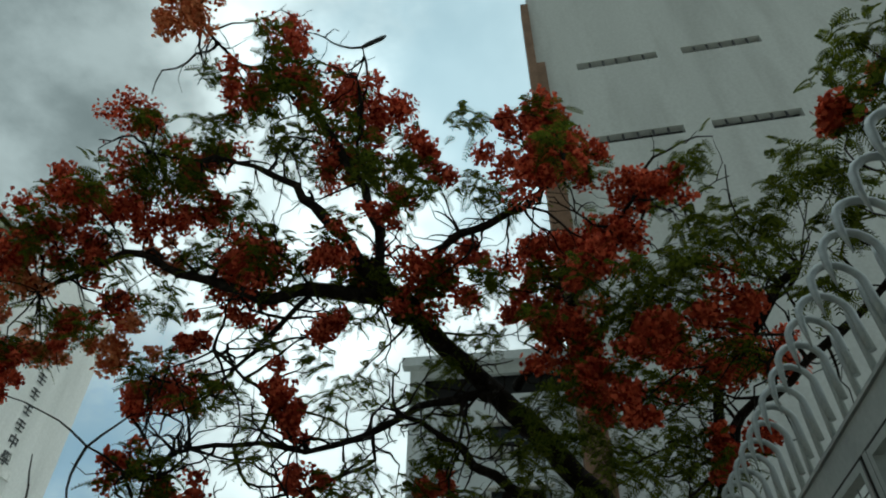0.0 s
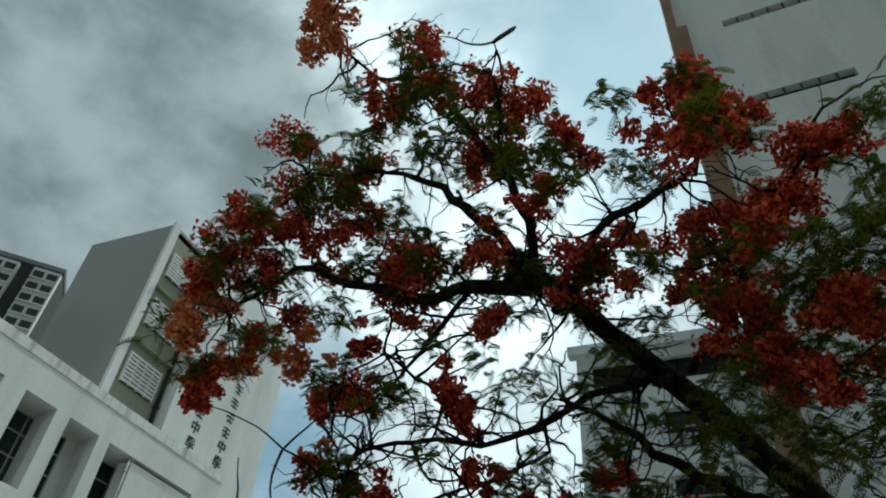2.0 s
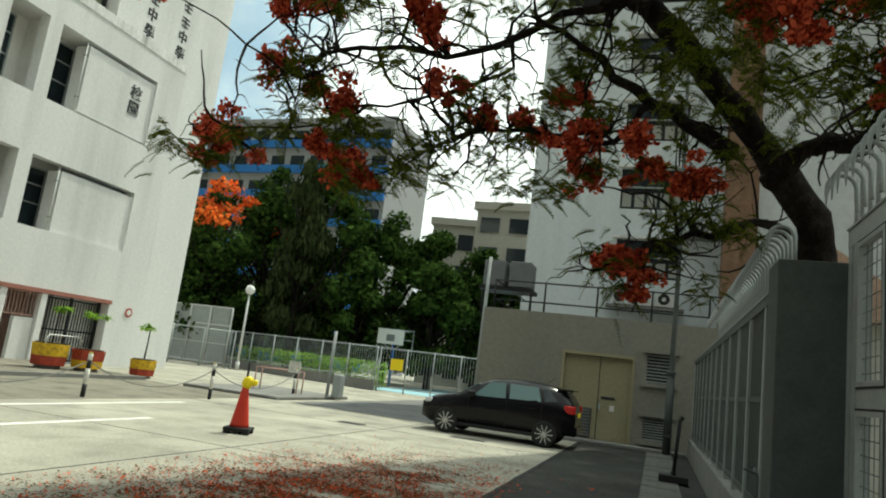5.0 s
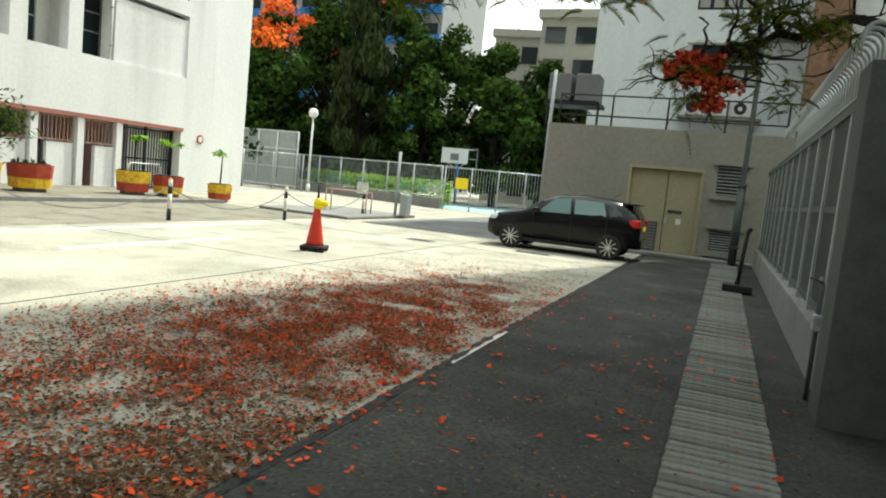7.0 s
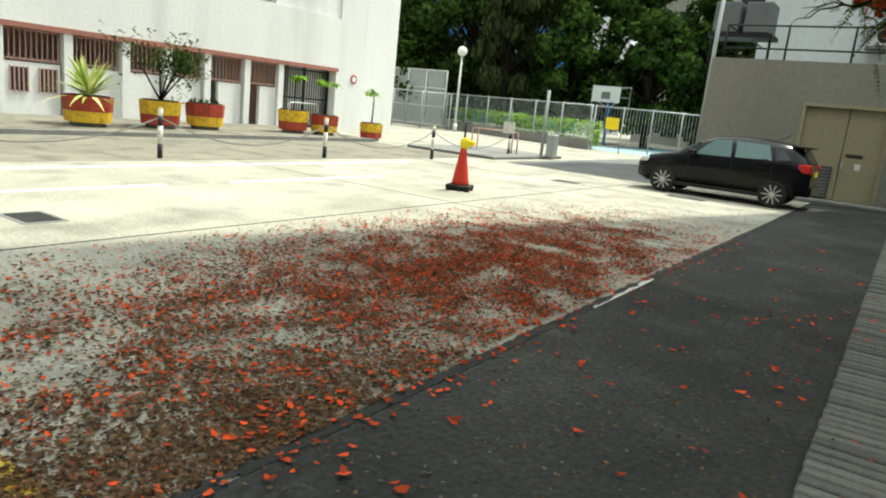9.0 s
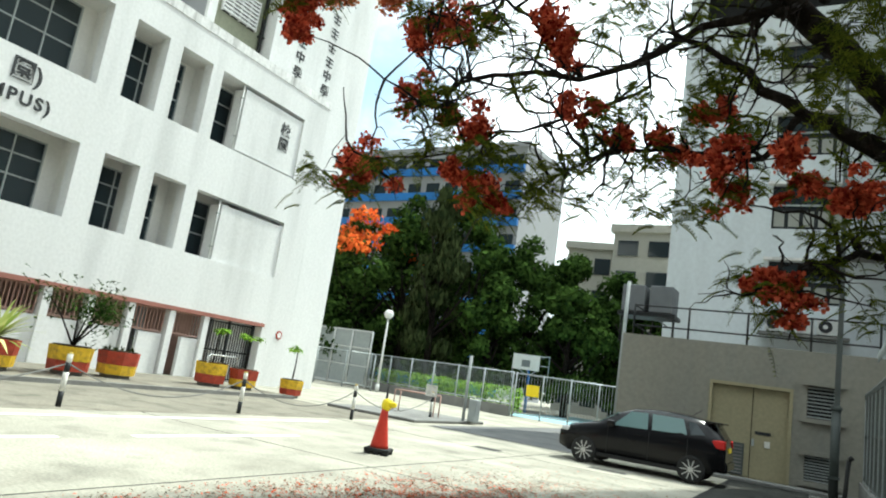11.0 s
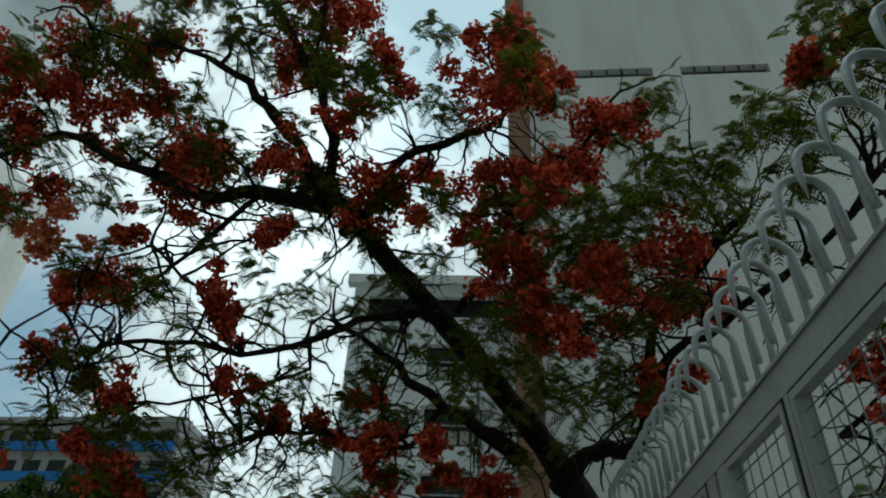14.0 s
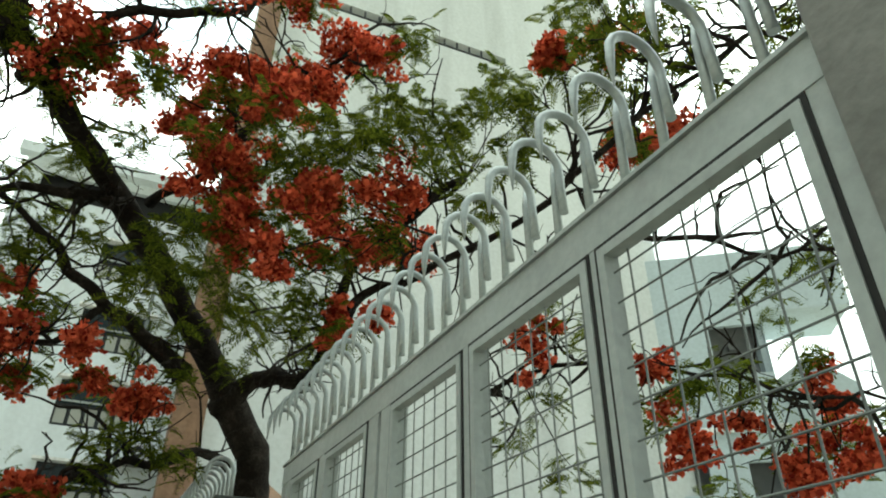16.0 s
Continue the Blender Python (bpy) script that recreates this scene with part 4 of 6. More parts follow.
# ---- court fence, gate frame, hoop ----
def mesh_fence(name, label, a, b, h, step, base=0.0):
    a, b = Vector((*a, 0)), Vector((*b, 0))
    f = thing(name, label, "fence", tuple(a))
    d = b - a
    n = max(1, round(d.length / step))
    for k in range(n + 1):
        p = d * (k / n)
        part("post", tubed([(p.x, p.y, 0), (p.x, p.y, h)], .045, 8), M_GALV, f)
    for z in (h - .06, .25 + base):
        part("rail", tubed([(0, 0, z), (d.x, d.y, z)], .03, 6), M_GALV, f)
    w = bmesh.new()
    m = int(d.length / .16)
    for k in range(m):
        p = d * (k / m)
        tube(w, [(p.x, p.y, .25 + base), (p.x, p.y, h - .06)], .011, 3, False)
    ob = part("infill", w, M_GALV, f)
    ob["kind"] = "stuff"
    return f


mesh_fence("court_fence", "grey steel bar fence along the sports court", (-26.6, 39.0), (-14.5, 34.9), 2.4, 2.0, .4)
mesh_fence("court_fence", "grey steel bar fence beside the court gate", (-14.3, 34.9), (-8.6, 36.2), 2.4, 1.3)
mesh_fence("court_fence", "tall grey fence in front of the white wall", (-31.0, 33.0), (-24.4, 36.2), 2.3, 1.7)
tagged(part("kerb_court", boxed(-.12, .12, 0, 12.8, 0, .55, m=Matrix.Translation((-14.5, 34.9, 0)) @ Matrix.Rotation(radians(71.3), 4, 'Z')), M_CONC), "low concrete wall under the court fence", "wall", kind="structure")
tagged(part("pavement_court", boxed(-16.5, -7.8, 36.5, 52, 0, .012), M_COURT), "pale blue painted sports court", "court", kind="structure")
wg = thing("tall_gate", "tall white framed mesh gate beside the school", "gate", (-32.4, 40, 0))
for x in (0, 1.6, 3.2, 4.9):
    part("post", tubed([(x, 0, 0), (x, 0, 3.85)], .07, 8), M_AC, wg)
for z in (.1, 1.35, 2.6, 3.8):
    part("rail", boxed(0, 4.9, -.05, .05, z, z + .09), M_AC, wg)
for i in range(3):
    for j in range(3):
        part("panel", boxed(.08 + i * 1.62, 1.5 + i * 1.62, .005, .02, .2 + j * 1.25, 1.34 + j * 1.25), M_STEEL, wg)
tp = thing("steel_post", "tall grey steel post beside the court path", "post", (-11.3, 23.0, .1))
part("post", tubed([(0, 0, 0), (0, 0, 2.35)], .06, 10), M_STEEL, tp)
part("bin", boxed(.2, .5, -.1, .3, 0, .8, bevel=.03), M_STEEL, tp)
hb = thing("basketball_hoop", "white basketball backboard on a steel stand", "backboard", (-17.3, 43.5, 0))
part("post", tubed([(0, 0.8, 0), (0, 0.8, 2.4), (0, .3, 3.1)], .1, 8), M_BLUE, hb)
part("board", boxed(-.95, .95, 0, .05, 2.8, 3.8), M_AC, hb)
for x in (-1.3, 1.3):
    part("side_frame", tubed([(x, .9, 2.2), (x, .9, 3.9), (x * .7, .1, 3.7)], .035, 6), M_STEEL, hb)
for z in (2.5, 3.2, 3.85):
    part("cross_bar", tubed([(-1.3, .9, z), (1.3, .9, z)], .03, 6), M_STEEL, hb)
for x in (-.9, 0, .9):
    part("strut", tubed([(x, .06, 3.0), (0, .8, 2.4)], .04, 6), M_STEEL, hb)
part("line", boxed(-.3, .3, -.012, -.002, 3.0, 3.45), M_FARDARK, hb)
bn = thing("metal_bench", "rusty metal railing bench on the island", "bench", (-13.6, 21.8, .1))
for x in (0, 1.7):
    for y in (0, .4):
        part("leg", tubed([(x, y, 0), (x, y, .75)], .025, 6), M_PINK, bn)
for y in (0, .2, .4):
    part("rail", tubed([(0, y, .75), (1.7, y, .75)], .025, 6), M_PINK, bn)
part("sign_plate", boxed(1.3, 1.75, -.05, -.02, .7, 1.1), M_LINE, bn)
ysn = thing("yellow_sign", "small yellow notice on the court gate", "sign", (-13.3, 34.95, 1.2))
part("plate", boxed(-.35, .35, -.1, -.06, 0, .6), M_YELLOW, ysn)

# ---- distant blocks ----
def block(name, label, at, w, d, h, m, win, cols, rows, turn=0, band=None):
    b = thing(name, label, "building", at, turn)
    part("wall", boxed(-w / 2, w / 2, 0, d, 0, h), m, b)
    part("roof", boxed(-w / 2 - .3, w / 2 + .3, -.3, d + .3, h + .003, h + .7), m, b)
    for i in range(cols):
        for j in range(rows):
            x, z = -w / 2 + w * (i + .5) / cols, h * (j + .5) / rows
            part("window", boxed(x - w / cols * .33, x + w / cols * .33, -.12, .0, z - h / rows * .28, z + h / rows * .22), win, b)
    if band:
        for j in range(rows):
            z = h * (j + .02) / rows
            part("balcony", boxed(-w / 2, w / 2, -.5, -.13, z, z + h / rows * .3), band, b)
    return b


def slab_tower(at, turn, h, bays):
    """A tall block: pale bays of stacked flats between dark slots, with a window and a sill on each floor."""
    b = thing("apartment_block", "far tall apartment block with pale bays and dark slots", "building", at, turn)
    # core wall coloured near-black as the shade in the slots
    part("wall", boxed(-bays * 8.0, 0, 1.6, 14, 0, h), M_DARK, b)
    part("roof", boxed(-bays * 8.0, 0.2, 1.2, 14.2, h + .01, h + 1.0), M_FARDARK, b)
    for i in range(bays):
        x1 = -i * 8.0
        part("bay", boxed(x1 - 5.2, x1, 0, 1.59, 0, h - 1.2), M_FARPALE, b)
        for k in range(15):
            z = h - 3.4 - k * 2.9
            for u0, u1 in ((x1 - 4.9, x1 - 2.9), (x1 - 2.3, x1 - .3)):
                part("window", boxed(u0, u1, -.08, -.01, z, z + 1.5), M_GLASS, b)
            part("sill", boxed(x1 - 5.2, x1, -.5, -.01, z - .5, z - .25), M_FARPALE, b)
    return b


slab_tower((-120.0, 71.2, 0), 45.6, 86.4, 5)
block("apartment_block", "far grey office block with blue bands", (-48, 76, 0), 30, 12, 31, M_GREY, M_GLASS, 10, 9, -4, M_BLUE)
block("apartment_block", "beige apartment block with grey windows", (-14.2, 60, 0), 5.4, 10, 16.6, M_BEIGE, M_GLASS, 2, 6, 0)
block("apartment_block", "lower beige apartment block behind trees", (-19.5, 66, 0), 7, 10, 16.2, M_BEIGE, M_GLASS, 3, 5, 8)
block("low_house", "low white rooftop block behind the parapet", (-27.5, 12.5, 0.0), 3, 5, 17.0, M_WHITE, M_GLASS, 1, 1, 90)


# ---- trees beyond the court ----
def crowned(x, y, h, w, seed, m, name="tree", label="dense dark green tree beyond the sports court", leaves=6500, leaf=.46, low=.12, bloom=None, slim=False):
    rnd = random.Random(seed)
    t = thing(name, label, "tree", (x, y, 0), group="trees beyond the court")
    part("trunk", tubed([(0, 0, 0), (rnd.uniform(-.3, .3), 0, h * .35), (rnd.uniform(-.5, .5), 0, h * .8)], [.28, .2, .07], 8), M_BARK, t)
    tips = []
    for k in range(8):
        a, z = rnd.uniform(0, 6.28), h * rnd.uniform(.25, .6)
        e = Vector((math.cos(a) * w * .38, math.sin(a) * w * .38, min(h * .92, z + h * rnd.uniform(.1, .3))))
        part("limb", tubed([(0, 0, z * .8), e * .5 + Vector((0, 0, z * .4)), e], [.12, .08, .03], 6), M_BARK, t)
    lumps = []
    for k in range(34):
        z = low + (1 - low) * rnd.random() ** .85
        prof = math.sin(math.pi * min(.98, (z * .8 + .2))) ** .6 if not slim else (1.05 - z) ** .7
        a, r = rnd.uniform(0, 6.283), w / 2 * prof * rnd.uniform(.35, .95)
        lumps.append((Vector((math.cos(a) * r, math.sin(a) * r, z * h * .95)), w * rnd.uniform(.1, .19)))
    V, F, V2, F2 = [], [], [], []
    for i in range(leaves):
        c, r = rnd.choice(lumps)
        d = Vector([rnd.gauss(0, 1) for _ in range(3)]).normalized()
        p = c + Vector((d.x, d.y, d.z * .8)) * r * rnd.uniform(.6, 1.1)
        s = leaf * rnd.uniform(.5, 1.15)
        u = Vector([rnd.gauss(0, 1) for _ in range(3)])
        if slim:
            u = Vector((rnd.gauss(0, .25), rnd.gauss(0, .25), 1))
        u.normalize()
        v = u.cross(d)
        v = v.normalized() if v.length > .01 else d.orthogonal().normalized()
        hot = bloom and d.z > -.2 and c.z > h * .62 and rnd.random() < bloom
        A, B = (V2, F2) if hot else (V, F)
        k = len(A)
        q = .18 if slim else .34
        A += [p - u * s * .5, p + v * s * q, p + u * s * .55, p - v * s * q]
        B.append((k, k + 1, k + 2, k + 3))
    raw_mesh("crown", V, F, m, t)
    if bloom:
        raw_mesh("blossom", V2, F2, M_PETAL3, t, "orange red blossom on the crown")
    return t


for i, (x, y, h, w) in enumerate(((-37, 48, 10.5, 9), (-31.5, 49, 17, 8.5), (-28.5, 45, 13.5, 7.5), (-23.5, 47, 14.0, 8), (-19.8, 49, 13.6, 7.5), (-16.5, 50, 12.4, 7),
                                  (-13.6, 52, 11.4, 6.5), (-33, 43, 9.0, 7), (-21, 45.5, 9.5, 7), (-15.5, 47, 9, 6.5), (-11.2, 50, 10.2, 6), (-27, 50, 17.5, 8), (-41, 50, 13, 9))):
    crowned(x, y, h, w, 40 + i, M_WOOD_FAR)
crowned(-24.6, 43.0, 16.3, 7.0, 71, M_WOOD_DARK, label="tall drooping casuarina tree beyond the court", leaves=7500, leaf=.62, slim=True)
crowned(-31.2, 43.5, 14.8, 9.0, 72, M_WOOD_FAR, label="distant flame tree with orange blossom on top", bloom=.85)
hedge = thing("hedge", "clipped green hedge behind the court fence", "hedge", (-21, 38.4, 0))
V, F = [], []
hr = random.Random(8)
for _ in range(5000):
    t = hr.random()
    p = Vector((-6.0 + 12.5 * t, 2.2 - 4.2 * t + hr.uniform(-.5, .5), hr.uniform(.1, 1.5)))
    leaf_blades(V, F, hr, 1, .2, .05, .3, (-.5, 1.2), p)
raw_mesh("leaves", V, F, M_SAPLING, hedge)

# ---- fence beside the lane: pillar, plinth, railing, gate ----
tagged(part("wall_plinth", boxed(.92, 1.17, 6.2, 20.8, 0, .52, bevel=.015), M_CONC), "grey concrete plinth under the railing", "plinth", kind="structure")
# pillar and railing take the steel darkened for their shaded faces
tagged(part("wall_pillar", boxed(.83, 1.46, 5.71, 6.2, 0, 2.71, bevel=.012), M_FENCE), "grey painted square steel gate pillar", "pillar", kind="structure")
tagged(part("wall_pillar", boxed(1.255, 1.95, .40, 1.018, 0, 5.5, bevel=.012), M_CONC), "rough grey concrete gate pillar", "pillar", kind="structure")
rail = thing("railing_fence", "grey steel railing with flat upright bars on the plinth", "fence", (1.03, 6.21, .52))
RL = 14.5
for k in range(13):
    y = 0.05 + k * 1.19
    part("post", boxed(-.045, .045, y, y + .09, 0, 2.05), M_STEEL, rail)
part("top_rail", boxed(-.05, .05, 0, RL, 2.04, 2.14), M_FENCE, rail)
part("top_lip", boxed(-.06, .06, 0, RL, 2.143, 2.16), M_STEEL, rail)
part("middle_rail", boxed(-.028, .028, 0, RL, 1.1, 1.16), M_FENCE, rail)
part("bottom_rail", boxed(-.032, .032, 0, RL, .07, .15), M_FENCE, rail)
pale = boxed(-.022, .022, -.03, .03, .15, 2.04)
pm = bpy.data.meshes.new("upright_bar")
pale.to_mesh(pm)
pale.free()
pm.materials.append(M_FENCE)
for k in range(118):
    o = new("upright_bar", pm)
    o.parent = rail
    o.location = (0, .2 + k * .12, 0)

gate = thing("mesh_gate", "grey steel gate with square wire mesh and curved spikes", "gate", (1.351, 1.03, -.445))
GL = 3.63
part("top_rail", boxed(-.04, .04, -.07, GL, 2.53, 2.632), M_STEEL, gate)
part("top_lip", boxed(-.05, .05, -.07, GL, 2.634, 2.646), M_STEEL, gate)
for z in (1.62, .97, .42):
    part("cross_rail", boxed(-.034, .034, .06, GL, z, z + .1), M_STEEL, gate)
STILES = [(-.07, .115), (.665, .023), (1.331, .041), (1.987, .10), (2.12, .11), (2.83, .09), (3.43, .1), (3.55, .08)]
for y, w in STILES:
    part("stile", boxed(-.037, .037, y, y + w, .42, 2.53), M_STEEL, gate)
cells = [(.045, .665), (.688, 1.331), (1.372, 1.987), (2.23, 2.83), (2.92, 3.43)]
for a, b in cells:
    for z0, z1 in ((1.72, 2.53), (1.07, 1.62), (.52, .97)):
        # black strip coloured as the groove's shade, then the inner frame that holds the mesh
        for name, g0, g1, d0, d1, m in (("seal", 0, .012, -.040, -.02, M_RUBBER), ("bead", .012, .038, -.044, -.012, M_STEEL)):
            for u0, u1, v0, v1 in ((a + g0, a + g1, z0 + g0, z1 - g0), (b - g1, b - g0, z0 + g0, z1 - g0), (a + g1, b - g1, z0 + g0, z0 + g1), (a + g1, b - g1, z1 - g1, z1 - g0)):
                part(name, boxed(d0, d1, u0, u1, v0, v1), m, gate)
        w = bmesh.new()
        n, m = int((b - a) / .078), int((z1 - z0) / .078)
        for k in range(1, n):
            y = a + (b - a) * k / n
            tube(w, [(-.012, y, z0), (-.012, y, z1)], .0028, 5, False)
        for k in range(1, m):
            z = z0 + (z1 - z0) * k / m
            tube(w, [(-.018, a, z), (-.018, b, z)], .0028, 5, False)
        part("wire_mesh", w, M_WIRE, gate)
# curved spikes: a cane and a straight point, in turn
cm = tubed([(0, 0, .10), (-.005, 0, .2)] + [(-.085 + .08 * math.cos(a), 0, .24 + .085 * math.sin(a)) for a in (radians(20 * k) for k in range(0, 9))] + [(-.166, 0, .21), (-.165, 0, .13)],
           [.013] * 11 + [.011, .002], 10)
cane = bpy.data.meshes.new("curved_spike")
cm.to_mesh(cane)
cm.free()
cane.materials.append(M_GALV)
sm = tubed([(0, 0, 0), (0, 0, .25), (0, 0, .325)], [.013, .012, .002], 8)
spike = bpy.data.meshes.new("straight_spike")
sm.to_mesh(spike)
sm.free()
spike.materials.append(M_GALV)
for k in range(25):
    for nm, me, dy in (("curved_spike", cane, 0), ("straight_spike", spike, .034)):
        o = new(nm, me)
        o.parent = gate
        o.location = (random.uniform(-.004, .004), .085 + k * .1468 + dy, 2.645)
        o.rotation_euler = (random.uniform(-.03, .03), 0, random.uniform(-.07, .07))
# the gate stands 1.3 m from the middle of the drain, as tall as the pillar
GS = 1.287
for me in {o.data for o in gate.children}:
    me.transform(Matrix.Scale(GS, 4))
for o in gate.children:
    o.location = o.location * GS
for k in range(40):
    for nm, me, dy in (("curved_spike", cane, 0), ("straight_spike", spike, .016)):
        o = new(nm, me)
        o.parent = rail
        o.location = (0, .03 + k * .19 + dy, 2.16)
vp = thing("standpipe", "grey standpipe with brass tap beside the pillar", "pipe", (.84, 6.5, .0))
part("pipe", tubed([(0, 0, 0), (0, 0, 1.0), (0, .1, 1.05)], .02, 8), M_FENCE, vp)
part("tap", boxed(-.04, .04, -.05, .05, .6, .75, bevel=.02), M_GALV, vp)
part("lever", tubed([(0, 0, 1.02), (-.1, 0, 1.05)], .012, 6), M_FENCE, vp)
sh = thing("tiled_shed", "brown hipped roof hut behind the railing", "shed", (2.2, 15.5, 0))
part("wall", boxed(-.4, 2.4, -1.0, 3, 0, 3.4), M_BEIGE, sh)
rb = bmesh.new()
vs = [rb.verts.new(p) for p in ((-.7, -1.3, 3.35), (2.7, -1.3, 3.35), (2.7, 3.3, 3.35), (-.7, 3.3, 3.35), (1.0, .4, 5.2), (1.0, 1.6, 5.2))]
for q in ((0, 1, 4), (1, 2, 5, 4), (2, 3, 5), (3, 0, 4, 5), (3, 2, 1, 0)):
    rb.faces.new([vs[i] for i in q])
part("roof", rb, M_BROWN, sh)


# ---- flame tree behind the fence ----
# tree plan: limbs, then flower heads (x, y, z, radius) and leaf sprays
TRUNK = [(1.53, 7.98, 3.22), (1.43, 7.82, 3.57), (1.01, 7.61, 4.14), (0.45, 7.30, 4.78), (0.10, 7.04, 5.14), (-0.37, 6.70, 5.53), (-0.87, 6.29, 5.90), (-1.23, 5.99, 6.22), (-1.59, 5.80, 6.51)]
LIMB_A = [(-1.61, 5.87, 6.35), (-2.26, 5.63, 6.29), (-2.81, 5.50, 6.15), (-3.17, 5.34, 6.28), (-3.60, 5.18, 6.30), (-4.04, 4.98, 6.50), (-4.55, 4.98, 6.38), (-5.01, 4.99, 6.08)]
LIMB_B = [(-1.51, 5.94, 6.30), (-1.89, 5.51, 6.88), (-2.26, 5.16, 7.22), (-2.44, 5.04, 7.40), (-2.96, 4.83, 7.61), (-3.53, 4.71, 7.69), (-4.04, 4.51, 7.66)]
LIMB_T = [(-1.55, 5.88, 6.35), (-1.56, 5.55, 7.09), (-1.85, 5.17, 7.78), (-2.22, 4.72, 8.39), (-2.71, 4.34, 8.71), (-3.12, 4.18, 8.76), (-3.37, 3.83, 8.96), (-3.49, 3.44, 9.10)]
LIMB_P = [(-1.85, 5.17, 7.78), (-1.70, 4.91, 8.28), (-1.72, 4.55, 8.76), (-1.64, 4.33, 9.04)]
LIMB_C = [(-1.39, 6.08, 6.15), (-1.00, 5.75, 6.42), (-0.73, 5.44, 6.66), (-0.26, 5.25, 6.75), (0.25, 5.02, 6.85), (0.53, 4.80, 7.02), (0.55, 4.65, 7.28)]
LIMB_D = [(-0.37, 6.70, 5.53), (-0.71, 6.52, 5.38), (-1.18, 6.43, 5.22), (-1.70, 6.37, 4.90), (-2.23, 6.20, 4.70), (-2.88, 5.93, 4.69), (-3.46, 5.80, 4.58), (-3.67, 5.81, 4.29), (-4.22, 5.56, 4.56)]
LIMB_D2 = [(-2.23, 6.20, 4.70), (-2.55, 6.15, 5.00), (-3.00, 5.91, 5.47), (-3.35, 5.80, 5.73), (-3.98, 5.85, 5.50)]
LIMB_A2 = [(-2.26, 5.63, 6.29), (-2.73, 5.83, 5.95), (-3.08, 5.93, 5.57), (-3.56, 6.03, 5.21), (-4.10, 5.92, 5.03)]
LIMB_E = [(0.62, 7.52, 4.20), (0.11, 7.15, 4.40), (-0.26, 6.89, 4.50), (-0.77, 6.60, 4.81), (-1.12, 6.43, 5.04), (-1.46, 6.29, 5.17)]
LIMB_E2 = [(-0.26, 6.89, 4.50), (-0.56, 6.84, 4.05), (-1.06, 6.67, 4.04), (-1.60, 6.46, 4.02), (-2.15, 6.34, 3.90), (-2.59, 6.30, 3.57)]
LIMB_L = [(-1.68, 6.38, 4.91), (-1.71, 6.43, 4.56), (-2.41, 6.21, 4.28), (-2.95, 6.06, 4.09), (-3.51, 5.97, 3.87), (-4.19, 5.71, 3.70), (-4.61, 5.60, 3.47)]
LIMB_F = [(1.03, 7.68, 3.91), (1.19, 7.38, 4.10), (1.42, 7.10, 4.17), (1.69, 6.88, 4.01), (1.77, 6.47, 4.44), (1.71, 5.99, 4.74), (1.91, 5.29, 5.00), (2.25, 4.49, 5.19)]
LIMB_G = [(1.77, 6.47, 4.44), (1.88, 5.77, 4.61), (2.16, 5.30, 4.64), (2.54, 4.43, 4.69), (2.74, 3.65, 4.79), (2.97, 2.83, 5.05), (3.16, 2.25, 5.17)]
LIMB_H = [(-0.16, 6.69, 5.56), (0.41, 6.05, 5.79), (0.72, 5.53, 6.26), (1.15, 5.14, 6.60), (1.42, 4.88, 6.79)]
LIMB_M = [(2.96, 5.47, 3.75), (3.28, 4.88, 3.82), (3.97, 4.02, 3.59), (4.38, 3.53, 3.35), (4.56, 3.15, 3.25), (4.79, 2.86, 3.15)]
LIMB_N = [(3.15, 3.96, 4.59), (3.60, 3.41, 4.36), (3.91, 3.08, 4.11), (4.12, 2.67, 4.04), (4.27, 2.30, 4.15)]
LIMB_R = [(1.26, 7.89, 3.39), (0.86, 7.33, 3.36), (0.36, 6.91, 3.15), (-0.00, 6.64, 3.01), (-0.24, 6.48, 2.77), (-0.53, 6.38, 2.68)]
FLOWERS_TOP = [(-3.3, 3.4, 8.8, 0.26), (-3.6, 3.4, 9.2, 0.24), (-3.1, 3.1, 9.2, 0.24), (-3.7, 3.7, 9.0, 0.21), (-2.6, 4.2, 9.2, 0.29), (-2.9, 4.2, 8.3, 0.30), (-2.3, 4.2, 8.4, 0.26), (-1.9, 5.1, 9.2, 0.36), (-1.4, 5.0, 8.5, 0.32), (-1.8, 5.2, 8.3, 0.47), (-4.4, 4.8, 8.6, 0.33), (-2.2, 5.6, 8.2, 0.28), (-3.7, 5.2, 8.4, 0.26), (-3.9, 5.1, 7.8, 0.28)]
FLOWERS_LEFT = [(-4.3, 4.5, 7.2, 0.37), (-4.3, 4.0, 6.6, 0.22), (-4.0, 4.9, 7.0, 0.34), (-3.7, 5.2, 7.4, 0.27), (-4.8, 4.5, 6.5, 0.34), (-4.7, 5.0, 6.6, 0.29), (-5.2, 4.6, 6.3, 0.20), (-4.9, 4.4, 5.4, 0.22), (-5.2, 4.9, 6.2, 0.22), (-4.8, 5.2, 5.8, 0.21), (-5.0, 5.0, 5.2, 0.21), (-4.9, 4.8, 4.8, 0.16), (-5.2, 5.5, 5.7, 0.20), (-4.3, 5.6, 5.7, 0.26), (-4.0, 5.4, 6.7, 0.20), (-4.6, 5.6, 6.3, 0.20)]
FLOWERS_LEFT_2 = [(-4.0, 6.2, 5.6, 0.27), (-3.9, 6.6, 5.7, 0.23), (-4.1, 5.9, 5.2, 0.21), (-3.4, 5.8, 6.8, 0.20)]
